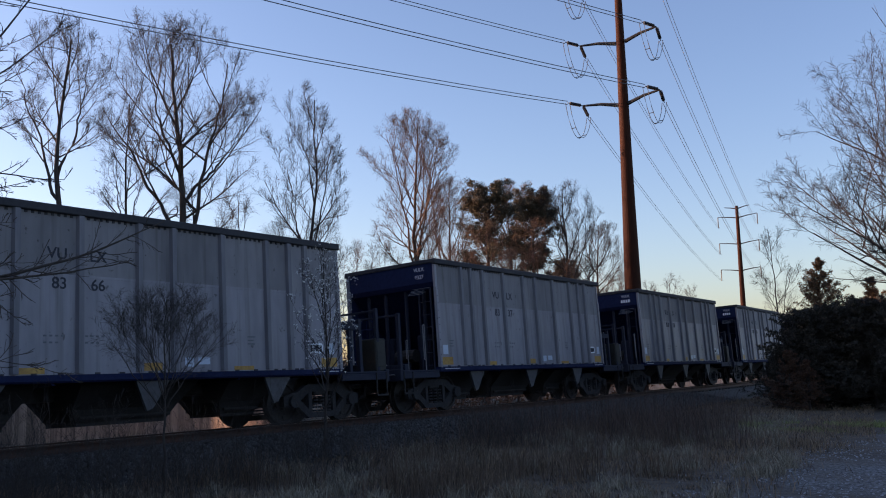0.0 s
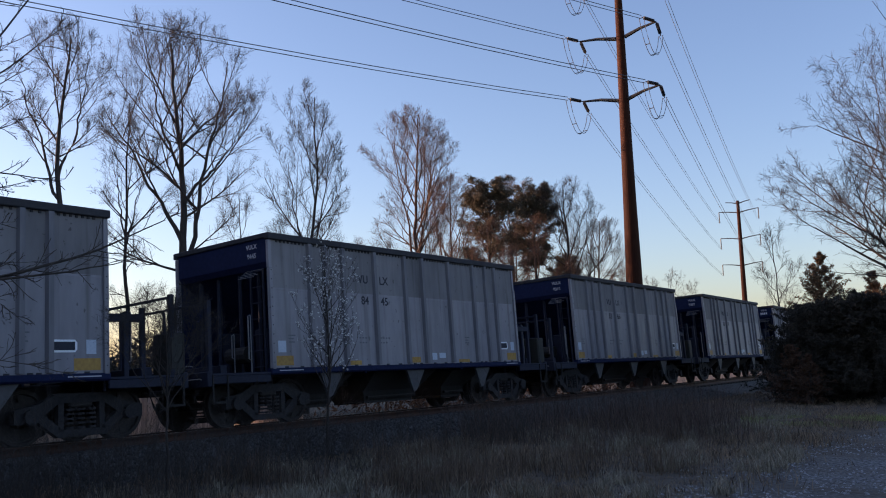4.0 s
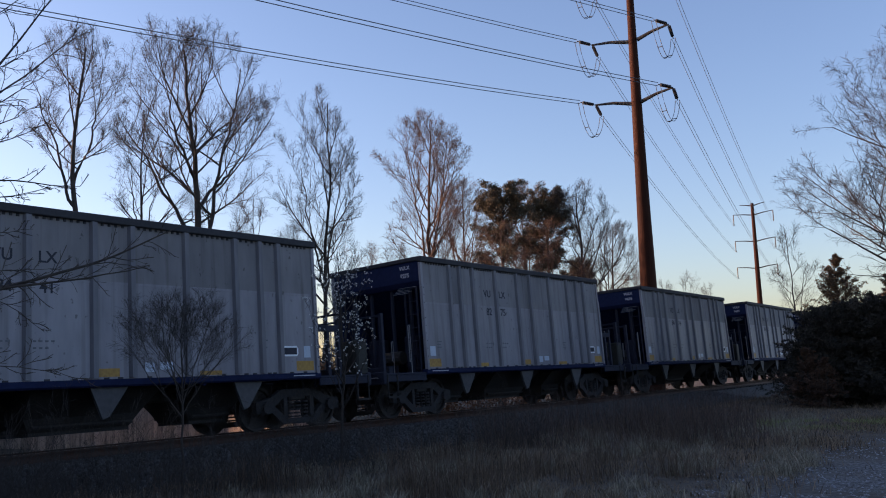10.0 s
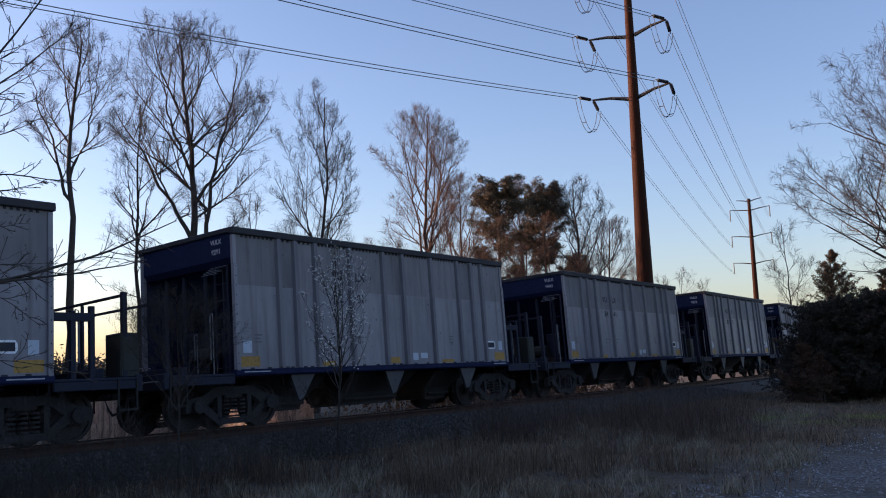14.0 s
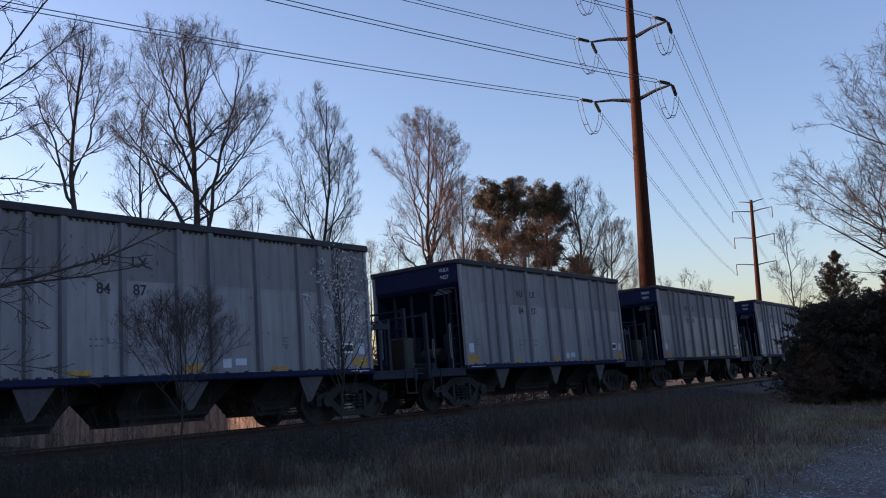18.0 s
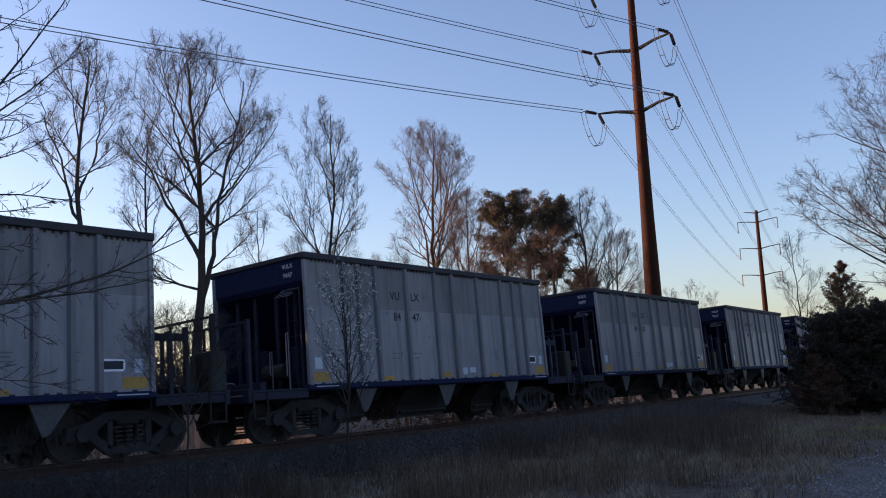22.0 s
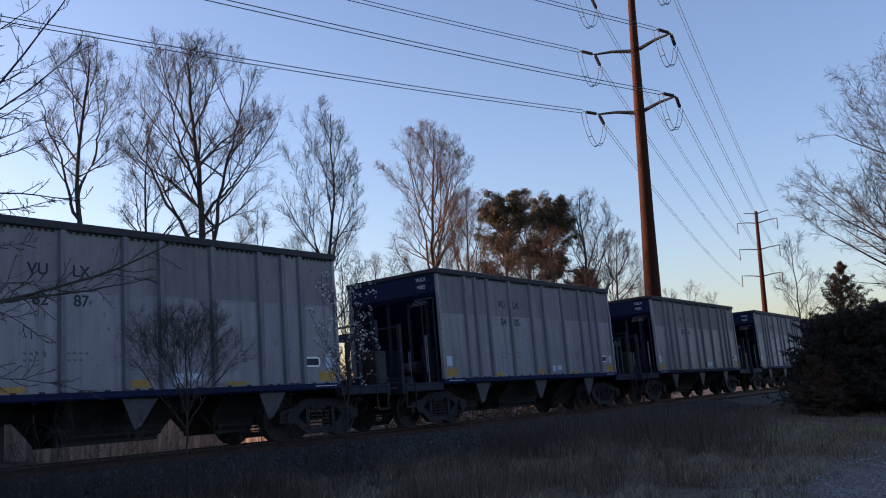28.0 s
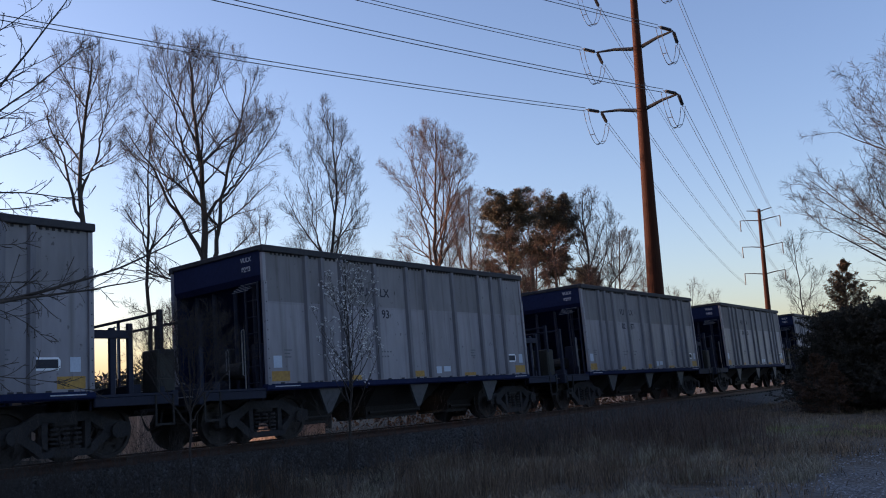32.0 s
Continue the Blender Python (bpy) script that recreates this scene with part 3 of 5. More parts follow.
            box(bm, 0.95, 1.44, L + 1.24, L + 1.60, ZB - 0.068, ZB + 0.70, 0.02)
            hs = part("equipment_box", bm, M_HOUSING, car, "grimy olive brake equipment housing on the end platform")
            bm = bmesh.new()
            box(bm, 1.44, 1.452, L + 1.28, L + 1.56, ZB + 0.04, ZB + 0.62, 0.004)
            part("access_panel", bm, M_HOUSING, hs)
        bm = bmesh.new()
        pipe(bm, [(0.0, e * (L - 0.2), ZB + 0.35), (0.62, e * (L - 0.2), ZB + 0.35)], 0.17, n=12)
        part("brake_cylinder", bm, M_UNDER, car, "dark brake cylinder")
        bm = bmesh.new()
        pipe(bm, [(-0.7 - 0.28 * math.cos(a), e * (L + 0.2), ZB + 1.15 + 0.28 * math.sin(a)) for a in (2 * math.pi * k / 16 for k in range(17))], 0.016, n=5)
        for k in range(4):
            a = k * math.pi / 2
            pipe(bm, [(-0.7, e * (L + 0.2), ZB + 1.15), (-0.7 + 0.28 * math.cos(a), e * (L + 0.2), ZB + 1.15 + 0.28 * math.sin(a))], 0.012, n=4)
        pipe(bm, [(-0.7, e * (L + 0.2), ZB + 1.15), (-0.7, e * (L - 0.25), ZB + 1.15)], 0.03, n=6)
        part("brake_wheel", bm, M_BLUE, car, "navy hand brake wheel")
        bm = bmesh.new()
        box(bm, -0.14, 0.14, min(e * (L + 1.4), e * (PITCH / 2 - 0.10)), max(e * (L + 1.4), e * (PITCH / 2 - 0.10)), 0.74, 0.94, 0.02)
        box(bm, -0.22, 0.16, min(e * (PITCH / 2 - 0.34), e * (PITCH / 2 - 0.002)), max(e * (PITCH / 2 - 0.34), e * (PITCH / 2 - 0.002)), 0.70, 0.99, 0.06)
        pipe(bm, [(0.3, e * (L + 1.55), 0.85), (0.36, e * (L + 1.66), 0.5), (0.2, e * (PITCH / 2 - 0.01), 0.42)], 0.025, n=5)
        part("coupler", bm, M_UNDER, car, "grimy knuckle coupler and air hose")
        for sgn in (-1, 1):
            bm = bmesh.new()
            xx = sgn * (H - 0.06)
            for yy in (e * (L + 1.15), e * (L + 1.5)):
                box(bm, min(xx, xx + sgn * 0.03), max(xx, xx + sgn * 0.03), yy - 0.015, yy + 0.015, ZB - 0.62, ZB - 0.1)
            box(bm, min(xx, xx + sgn * 0.04), max(xx, xx + sgn * 0.04), min(e * (L + 1.13), e * (L + 1.52)), max(e * (L + 1.13), e * (L + 1.52)), ZB - 0.64, ZB - 0.6)
            part("sill_step", bm, M_UNDER, car, "dark stirrup step")
    bm = bmesh.new()
    box(bm, -0.2, 0.2, -L - 1.48, L + 1.48, 0.72, 1.0, 0.02)
    part("centre_sill", bm, M_UNDER, car, "dark centre sill")
    bm = bmesh.new()
    box(bm, -H + 0.14, H - 0.14, -L + 2.0, L - 2.0, ZB - 0.1, ZB + 0.02)
    part("floor_sheet", bm, M_UNDER, car, "dark hopper floor")
    # three hoppers, narrowing downwards, with gaps between them, and pale triangular aprons along the sides
    for yc, top, low in ((2.14, 0.70, 0.44), (4.81, 1.22, 0.93), (7.48, 0.70, 0.44)):
        bm = bmesh.new()
        ring = [[bm.verts.new((sx * w, yc - L + sy * h, z)) for sx, sy in ((-1, -1), (1, -1), (1, 1), (-1, 1))] for w, h, z in ((1.2, top, ZB - 0.1), (0.62, (top + low) / 2, 0.55), (0.5, low, 0.32), (0.5, low, 0.26))]
        for p, q in zip(ring, ring[1:]):
            for k in range(4):
                bm.faces.new((p[k], p[(k + 1) % 4], q[(k + 1) % 4], q[k]))
        bm.faces.new(ring[0])
        bm.faces.new(ring[-1])
        ch = part("hopper_chute", bm, M_UNDER, car, "dark hopper chute")
        for sgn in (-1, 1):
            bm = bmesh.new()
            pipe(bm, [(sgn * 0.6, yc - L - low, 0.40), (sgn * 0.6, yc - L + low, 0.40)], 0.04, n=6)
            part("gate_bar", bm, M_UNDER, ch, "dark gate operating bar")
    for k, yf in enumerate((1.46, 4.45, 7.42)):
        for sgn in (-1, 1):
            bm = bmesh.new()
            xa, xb = sorted((sgn * (H - 0.10), sgn * (H - 0.16)))
            prism(bm, [(yf - L, ZB - 0.132), (yf + 0.70 - L, ZB - 0.132), (yf + 0.34 - L, 0.50), (yf + 0.22 - L, 0.46)], xa, xb, 0)
            part("apron", bm, M_CHUTE, car, "grey triangular apron under the sill")
    for yt in TRUCK_Y:
        truck(car, yt)
    return car


def truck(car, yt):
    tr = new("truck")
    tr.parent = car
    tr.location = (0, yt, 0)
    tagged(tr, "grimy two-axle truck with cast side frames")
    W = 0.89
    for sgn in (-1, 1):
        bm = bmesh.new()
        x0, x1 = sorted((sgn * 0.98, sgn * 1.12))
        prism(bm, [(-1.15, 0.36), (-1.15, 0.58), (-0.75, 0.66), (-0.45, 0.82), (0.45, 0.82), (0.75, 0.66), (1.15, 0.58), (1.15, 0.36), (0.80, 0.36), (0.66, 0.48), (0.40, 0.66), (-0.40, 0.66), (-0.66, 0.48), (-0.80, 0.36)], x0, x1, 0)
        prism(bm, [(-0.80, 0.40), (-0.66, 0.48), (-0.34, 0.22), (0.34, 0.22), (0.66, 0.48), (0.80, 0.40), (0.42, 0.10), (-0.42, 0.10)], x0, x1, 0)
        for y0 in (-0.42, 0.32):
            box(bm, x0, x1, y0, y0 + 0.1, 0.2, 0.68)
        for yy in (-W, W):
            pipe(bm, [(sgn * 1.05, yy, 0.46), (sgn * 1.2, yy, 0.46)], 0.13, n=10)
        part("side_frame", bm, M_TRUCK, tr, "dusty cast steel side frame")
        bm = bmesh.new()
        for yy in (-0.2, 0.0, 0.2):
            for k in range(5):
                pipe(bm, [(sgn * 1.05, yy, 0.23 + k * 0.075), (sgn * 1.05, yy, 0.265 + k * 0.075)], 0.085, n=8)
        tagged(part("spring", bm, M_TRUCK, tr, "coil springs"), kind="stuff")
    bm = bmesh.new()
    box(bm, -1.1, 1.1, -0.22, 0.22, 0.58, 0.72, 0.03)
    part("bolster", bm, M_UNDER, tr, "dark truck bolster")
    for yy in (-W, W):
        bm = bmesh.new()
        for sgn in (-1, 1):
            x = sgn * 0.755
            tread = [(x - sgn * 0.07, WHEEL_R + 0.025), (x - sgn * 0.04, WHEEL_R + 0.022), (x - sgn * 0.035, WHEEL_R), (x + sgn * 0.07, WHEEL_R - 0.004), (x + sgn * 0.07, WHEEL_R - 0.06),
                     (x + sgn * 0.02, WHEEL_R - 0.075), (x - sgn * 0.0, 0.17), (x + sgn * 0.06, 0.13), (x + sgn * 0.06, 0.001)]
            rings = [[bm.verts.new((u, r * math.cos(a), r * math.sin(a))) for a in (2 * math.pi * k / 28 for k in range(28))] for u, r in tread]
            for a, b in zip(rings, rings[1:]):
                for k in range(28):
                    bm.faces.new((a[k], a[(k + 1) % 28], b[(k + 1) % 28], b[k]))
            bm.faces.new(rings[0])
            for k in range(4):
                an = k * math.pi / 2
                box(bm, min(x + sgn * 0.055, x + sgn * 0.075), max(x + sgn * 0.055, x + sgn * 0.075), 0.3 * math.cos(an) - 0.03, 0.3 * math.cos(an) + 0.03, 0.3 * math.sin(an) - 0.03, 0.3 * math.sin(an) + 0.03)
        pipe(bm, [(-0.76, 0, 0), (0.76, 0, 0)], 0.085, n=10)
        ws = part("wheelset", bm, M_WHEEL, tr, "steel wheels and axle")
        ws.location = (0, yy, WHEEL_R)


# where the rear ends of the cars' sides stand: s = START + SPEED * t + place in the train * PITCH
START, SPEED, DRIFT = -22.05, 5.196, 0.0
NUMBERS = ["", "", "", "", "8337", "8366", "8445", "8474", "8275", "8441", "8281", "8457", "8487", "8447", "8326", "8405", "8287", "8293", "", ""]
CARS = []


def bar_row(n, w, h, material):
    bm = bmesh.new()
    for k in range(n):
        box(bm, (k - n / 2) * w * 1.4, (k - n / 2) * w * 1.4 + w, 0, h, 0, 0.003)
    return solid(bm, material)


def build_train():
    first = hopper_car()
    cars = [first] + [copy_thing(first, Matrix()) for _ in range(19)]
    vu, lx = lettering("VU", 0.27, M_LETTER), lettering("LX", 0.27, M_LETTER)
    mark = lettering("VULX", 0.13, M_STENCIL)
    bars, end_bars = bar_row(2, 0.12, 0.18, M_LETTER), bar_row(4, 0.07, 0.11, M_DECAL)
    L = SIDE_LEN / 2
    for i, (car, num) in enumerate(zip(cars, NUMBERS)):
        CARS.append((car, 7 - i))
        two = [lettering(num[:2], 0.27, M_LETTER), lettering(num[2:], 0.27, M_LETTER)] if num else [bars, bars]
        for me, y, z in ((vu, 2.95, 3.03), (lx, 3.69, 3.03), (two[0], 2.99, 2.535), (two[1], 3.69, 2.535)):
            ob = part("lettering", me, None, car, "dark stencilled reporting mark and number")
            ob.matrix_basis = pose(HALF - (0.0505 if z > 2.9 else 0.0535), y - L, z) @ ON_SIDE
        for me, z in ((mark, ZT - 0.28), (lettering(num, 0.14, M_STENCIL) if num else end_bars, ZT - 0.48)):
            ob = part("end_lettering", me, None, car, "white stencilled mark on the end header")
            ob.matrix_basis = pose(1.0, -L + 0.015, z) @ ON_REAR


build_train()


def car_pose(place, t):
    s = START + SPEED * t + DRIFT * (t - 16) ** 2 + place * PITCH
    return on_track(s + SIDE_LEN / 2)


def motions():
    for car, place in CARS:
        walk(car, [(t, car_pose(place, t)) for t in np.arange(0, 32.01, 2.0)])
        for tr in [c for c in car.children if c.name.startswith("truck")]:
            for ws in [c for c in tr.children if c.name.startswith("wheelset")]:
                y = ws.location.y
                walk(ws, [(t, pose(0, y, WHEEL_R, -math.degrees(SPEED * t / WHEEL_R))) for t in np.arange(0, 32.01, 0.1)])

# ---- bare trees ----


def grow(rng, start, way, length, radius, n, wobble, lift, shrink=0.8):
    """Limbs as polylines: arrays of B limbs with n points, and their radii."""
    B = len(start)
    pts, d = np.zeros((B, n, 3)), unit(way)
    pts[:, 0] = start
    for i in range(1, n):
        d = unit(d + rng.normal(0, wobble, (B, 3)) + np.array((0, 0, 1.0)) * lift)
        pts[:, i] = pts[:, i - 1] + d * (length / (n - 1))[:, None]
    return pts, radius[:, None] * (1 - shrink * np.linspace(0, 1, n)[None])


def fork(rng, pts, rad, kids, t0, t1, angle, length, ratio, thin, taper=0.6, least=0.6):
    """Where the next limbs leave their parents, which way, how long and how thick."""
    B, n, _ = pts.shape
    t = np.clip((np.arange(kids)[None] + rng.uniform(0, 1, (B, kids))) / kids, 0, 1) * (t1 - t0) + t0
    f = t * (n - 1)
    i = np.minimum(f.astype(int), n - 2)
    w = (f - i)[..., None]
    b = np.arange(B)[:, None]
    start = pts[b, i] * (1 - w) + pts[b, i + 1] * w
    tang = unit(pts[b, i + 1] - pts[b, i])
    side = unit(np.cross(tang, rng.normal(0, 1, (B, kids, 3))))
    a = np.radians(angle) * rng.uniform(least, 1.35, (B, kids, 1))
    way = tang * np.cos(a) + side * np.sin(a)
    far = ((t - t0) / max(1e-6, t1 - t0))
    ln = length[:, None] * ratio * (1 - taper * far) * rng.uniform(0.65, 1.2, (B, kids))
    r = (rad[b, i] * (1 - w[..., 0]) + rad[b, i + 1] * w[..., 0]) * thin * rng.uniform(0.7, 1.05, (B, kids))
    return start.reshape(-1, 3), way.reshape(-1, 3), ln.ravel(), r.ravel()


def tubes(pts, rad, k):
    """Points and faces of tapered bars through the polylines."""
    B, n, _ = pts.shape
    tang = unit(np.gradient(pts, axis=1))
    ref = np.where(np.abs(tang[..., 2:3]) > 0.9, np.array((1.0, 0, 0)), np.array((0, 0, 1.0)))
    u = unit(np.cross(tang, ref))
    v = np.cross(tang, u)
    a = 2 * np.pi * np.arange(k) / k
    ring = u[:, :, None] * np.cos(a)[:, None] + v[:, :, None] * np.sin(a)[:, None]
    verts = pts[:, :, None] + ring * rad[:, :, None, None]
    base = (np.arange(B) * n * k)[:, None, None] + (np.arange(n - 1) * k)[None, :, None]
    j, j2 = np.arange(k)[None, None], (np.arange(k) + 1) % k
    faces = np.stack([base + j, base + j2, base + k + j2, base + k + j], -1)
    return verts.reshape(-1, 3), faces.reshape(-1, 4)


def merge(pieces, material, smooth=True):
    vs, fs, o = [], [], 0
    for v, f in pieces:
        vs.append(v)
        fs.append(f + o)
        o += len(v)
    return soup(np.concatenate(vs), np.concatenate(fs), material, smooth)


def crown_width(t, full):
    """How wide a crown is at t of its height: rounded above its fullest part, tapering in below it."""
    t = np.clip(t, 0, 1)
    over = np.sqrt(np.clip(1 - ((t - full) / (1 - full)) ** 2, 0, 1)) ** 0.9
    return np.where(t > full, over, 0.45 + 0.55 * np.sqrt(t / full))


def reach_out(start, way, inside, far):
    """How far one can go from each start before leaving the crown."""
    f = np.linspace(0.03, 1.0, 26) * far
    P = start[:, None] + way[:, None] * f[None, :, None]
    ok = np.cumprod(inside(P), axis=1)
    return np.maximum(f[0], (ok * f[None]).max(1))


def bare_tree(seed, height, radius, foot=0.35, stems=((0.0, 0.0, 0.95, 0.0),), limbs=13, kids=(8, 6, 4), full=0.5, low=64, high=22, lift=0.07, twig=0.38, thick=0.013, tip=0.0052, ratio=0.56, twig_mat=None, wood_mat=None, wobble=0.075, start=None):
    """The meshes of a leafless tree: stems and limbs, and a crown of branches that fork down to fine twigs.
    stems: lean of the top (x, y) and its height as shares of the height, and where the stem parts from the first one."""
    rng = np.random.default_rng(seed)
    H, n = height, 18
    start = foot if start is None else start

    def inside(P):
        t = (P[..., 2] - foot * H) / (H - foot * H)
        bump = 1 + 0.13 * np.sin(3 * np.arctan2(P[..., 1], P[..., 0]) + 5 * t + seed) + 0.08 * np.sin(7 * t + 2 * np.arctan2(P[..., 1], P[..., 0]))
        return (np.hypot(P[..., 0], P[..., 1]) < radius * crown_width(t, full) * bump) & (t > -0.25) & (t < 1.02)
    SP, SR = [], []
    for q, (lx, ly, top, split) in enumerate(stems):
        f = np.linspace(split if q else 0.0, top, n)
        g = np.clip((f - split) / (top - split), 0, 1) ** (1.0 if q else 1.4)
        pts = np.stack([lx * H * g, ly * H * g, f * H], 1)
        if q:
            pts[:, :2] += np.array([np.interp(split, SP[0][:, 2] / H, SP[0][:, k]) for k in (0, 1)])
        pts[1:, :2] += np.cumsum(rng.normal(0, 0.0038 * H, (n - 1, 2)), axis=0)
        r0 = thick * H if not q else 0.72 * float(np.interp(split * H, SP[0][:, 2], SR[0]))
        SP.append(pts)
        SR.append(r0 * (1 - 0.86 * np.linspace(0, 1, n) ** 0.8) * (1.0 if q else np.where(f < 0.03, 1.35, 1.0)))
    sp, sr = np.array(SP), np.array(SR)
    # first limbs, low ones wide and high ones steep
    st, wy, ra = [], [], []
    for q in range(len(sp)):
        lo = max(start, stems[q][3] + 0.02)
        count = max(4, int(limbs * (stems[q][2] - lo) / (0.95 - start)))
        for k in range(count):
            z = lo + (stems[q][2] - lo) * (k + rng.uniform(0.1, 0.9)) / count
            P = np.array([np.interp(z * H, sp[q][:, 2], sp[q][:, c]) for c in range(3)])
            h = (z - start) / max(0.01, 0.96 - start)
            az = 2.4 * k + 1.7 * q + rng.normal(0, 0.3)
            an = np.radians(low + (high - low) * h + rng.normal(0, 6))
            out = np.array((math.cos(az), math.sin(az), 0)) * math.sin(an)
            st.append(P), wy.append(out + np.array((0, 0, math.cos(an)))), ra.append(float(np.interp(z * H, sp[q][:, 2], sr[q])))
    st, wy, ra = np.array(st), unit(np.array(wy)), np.array(ra)
    ln = reach_out(st, wy, inside, 2.6 * radius) * rng.uniform(0.78, 1.0, len(st))
    long = ln > 0.30 * radius
    st, wy, ra, ln = st[long], wy[long], ra[long], ln[long]
    p1, r1 = grow(rng, st, wy, ln, np.minimum(ra * 0.72, 0.015 * ln + 0.006 * H / 20) * rng.uniform(0.8, 1.1, len(st)), 10, wobble, lift, 0.8)
    levels, p, r, l = [], p1, r1, ln
    for k, angle in zip(kids[:2], (38, 44)):
        a, b, c, d = fork(rng, p, r, k, 0.22, 1.0, angle, l, ratio if not levels else ratio * 0.85, 0.72, 0.5)
        b = unit(b + np.array((0, 0, 0.16)))
        c = np.minimum(c, 1.05 * reach_out(a, b, inside, 1.5 * radius))
        long = c > 0.55 * twig
        a, b, c, d = a[long], b[long], c[long], d[long]
        p, r = grow(rng, a, b, c, np.maximum(d, tip * 1.3), 6 if not levels else 4, wobble * 1.2, lift, 0.7)
        l = c
        levels.append((p, r))
    a, b, c, d = fork(rng, p, r, kids[2], 0.12, 1.0, 50, np.full(len(p), twig), 1.0, 0.6, 0.35)
    b = unit(b + np.array((0, 0, 0.10)))
    tw = np.stack([a, a + b * c[:, None]], 1)
    wood = merge([tubes(sp, sr, 9), tubes(p1, r1, 6), tubes(*levels[0], 4)], wood_mat or M_BARK)
    crown = merge([tubes(*levels[1], 3), tubes(tw, np.tile((tip, tip * 0.6), (len(tw), 1)), 3)], twig_mat or M_TWIG)
    return wood, crown, tw[:, 1]


def plant(name, meshes, heading, distance, z, turn, label, category="tree", group="bare trees behind the track", scale=1.0):
    p = away(heading, distance)
    t = thing(name, pose(p.x, p.y, z, 0, 0, turn), label, category, group)
    t.scale = (scale,) * 3
    part("trunk", meshes[0], None, t, "grey-brown bark")
    part("crown", meshes[1], None, t, "fine bare twigs")
    return t


BACK = -0.85


def build_woods():
    # local x runs across the view where a tree is turned by 90 less its heading
    tall = bare_tree(16, 20.6, 3.2, 0.34, ((0.01, 0.0, 0.93, 0.60), (-0.12, 0.02, 0.86, 0.53), (0.065, -0.02, 0.90, 0.58)), 15, (8, 7, 5), full=0.62, low=80, high=22, thick=0.0135, start=0.38)
    spreading = bare_tree(11, 22.2, 5.7, 0.34, ((-0.02, 0.0, 0.92, 0.45), (-0.20, 0.04, 0.76, 0.42), (0.10, -0.03, 0.88, 0.30), (0.13, 0.06, 0.72, 0.52), (-0.10, -0.08, 0.86, 0.55)), 13, (9, 8, 5), full=0.56, low=70, high=24, thick=0.0165)
    slim = bare_tree(12, 18.6, 2.7, 0.30, ((0.0, 0.0, 0.96, 0.0), (0.05, 0.03, 0.8, 0.5), (-0.05, 0.0, 0.8, 0.55)), 14, (7, 6, 4), full=0.45, low=70, high=30, thick=0.0095)
    columnar = bare_tree(13, 18.9, 3.2, 0.26, ((0.0, 0.0, 0.94, 0.0), (0.07, -0.01, 0.80, 0.34), (-0.06, 0.02, 0.74, 0.36)), 15, (8, 7, 5), full=0.30, low=56, high=20, lift=0.09, thick=0.0095)
    fan = bare_tree(14, 18.2, 3.5, 0.34, ((0.01, 0.0, 0.95, 0.40), (0.08, 0.03, 0.90, 0.42), (-0.08, 0.0, 0.86, 0.40), (0.02, 0.08, 0.88, 0.45)), 12, (8, 7, 5), full=0.66, low=60, high=24, lift=0.06, thick=0.0125, twig_mat=M_TWIGRED, wood_mat=M_TWIGRED)
    low_fan = bare_tree(18, 11.5, 2.6, 0.14, ((0.01, 0.0, 0.92, 0.2), (0.10, 0.03, 0.84, 0.2), (-0.10, 0.0, 0.80, 0.16)), 10, (7, 5, 4), full=0.55, low=56, high=26, lift=0.06, thick=0.009, twig=0.4, twig_mat=M_TWIGRED, wood_mat=M_TWIGRED)
    dark = bare_tree(19, 15.2, 3.4, 0.34, ((0.0, 0.0, 0.95, 0.0), (0.12, 0.02, 0.80, 0.4), (-0.06, 0.05, 0.86, 0.45), (0.20, -0.03, 0.66, 0.44)), 12, (8, 7, 5), full=0.55, low=70, high=30, thick=0.014)
    small = bare_tree(15, 11, 2.3, 0.16, ((0.02, 0.0, 0.94, 0.0), (-0.08, 0.03, 0.7, 0.3)), 12, (7, 5, 4), full=0.45, low=62, high=30, thick=0.008, twig=0.4)
    grey = "tall bare grey-brown tree against the sky"
    reddish = "bare fan-shaped tree with reddish sunlit twigs"
    plant("tree", tall, 28.3, 46, BACK, 61.7, "tall bare tree with a thick dark trunk")
    plant("tree", slim, 32.3, 52, BACK, 70, grey, scale=1.0)
    plant("tree", spreading, 35.2, 49, BACK, 54.3, "broad bare tree with several forking stems")
    plant("tree", small, 38.9, 46, BACK, 10, "smaller bare tree with spreading branches", scale=1.12)
    plant("tree", columnar, 43.2, 49, BACK, 47, "slender upright bare tree with two stems")
    plant("tree", fan, 50.4, 52, BACK, 40, reddish)
    plant("tree", fan, 52.9, 72, BACK, 160, "pale bare tree rising behind the pines", scale=1.0)
    plant("tree", fan, 57.0, 74, BACK, 250, "pale bare tree rising behind the pines", scale=1.0)
    plant("tree", dark, 60.4, 60, BACK, 29, "dark bare tree with a rounded crown")
    plant("tree", dark, 62.4, 64, BACK, 140, "dark bare tree with a rounded crown", scale=0.86)
    plant("tree", small, 65.6, 150, BACK, 30, "distant bare tree on the skyline", scale=1.5)
    plant("tree", small, 66.9, 150, BACK, 130, "distant bare tree on the skyline", scale=1.6)
    plant("tree", small, 68.2, 155, BACK, 230, "distant bare tree on the skyline", scale=1.45)
    plant("tree", small, 73.2, 60, 0, 200, "small bare tree behind the cedar", scale=0.95)
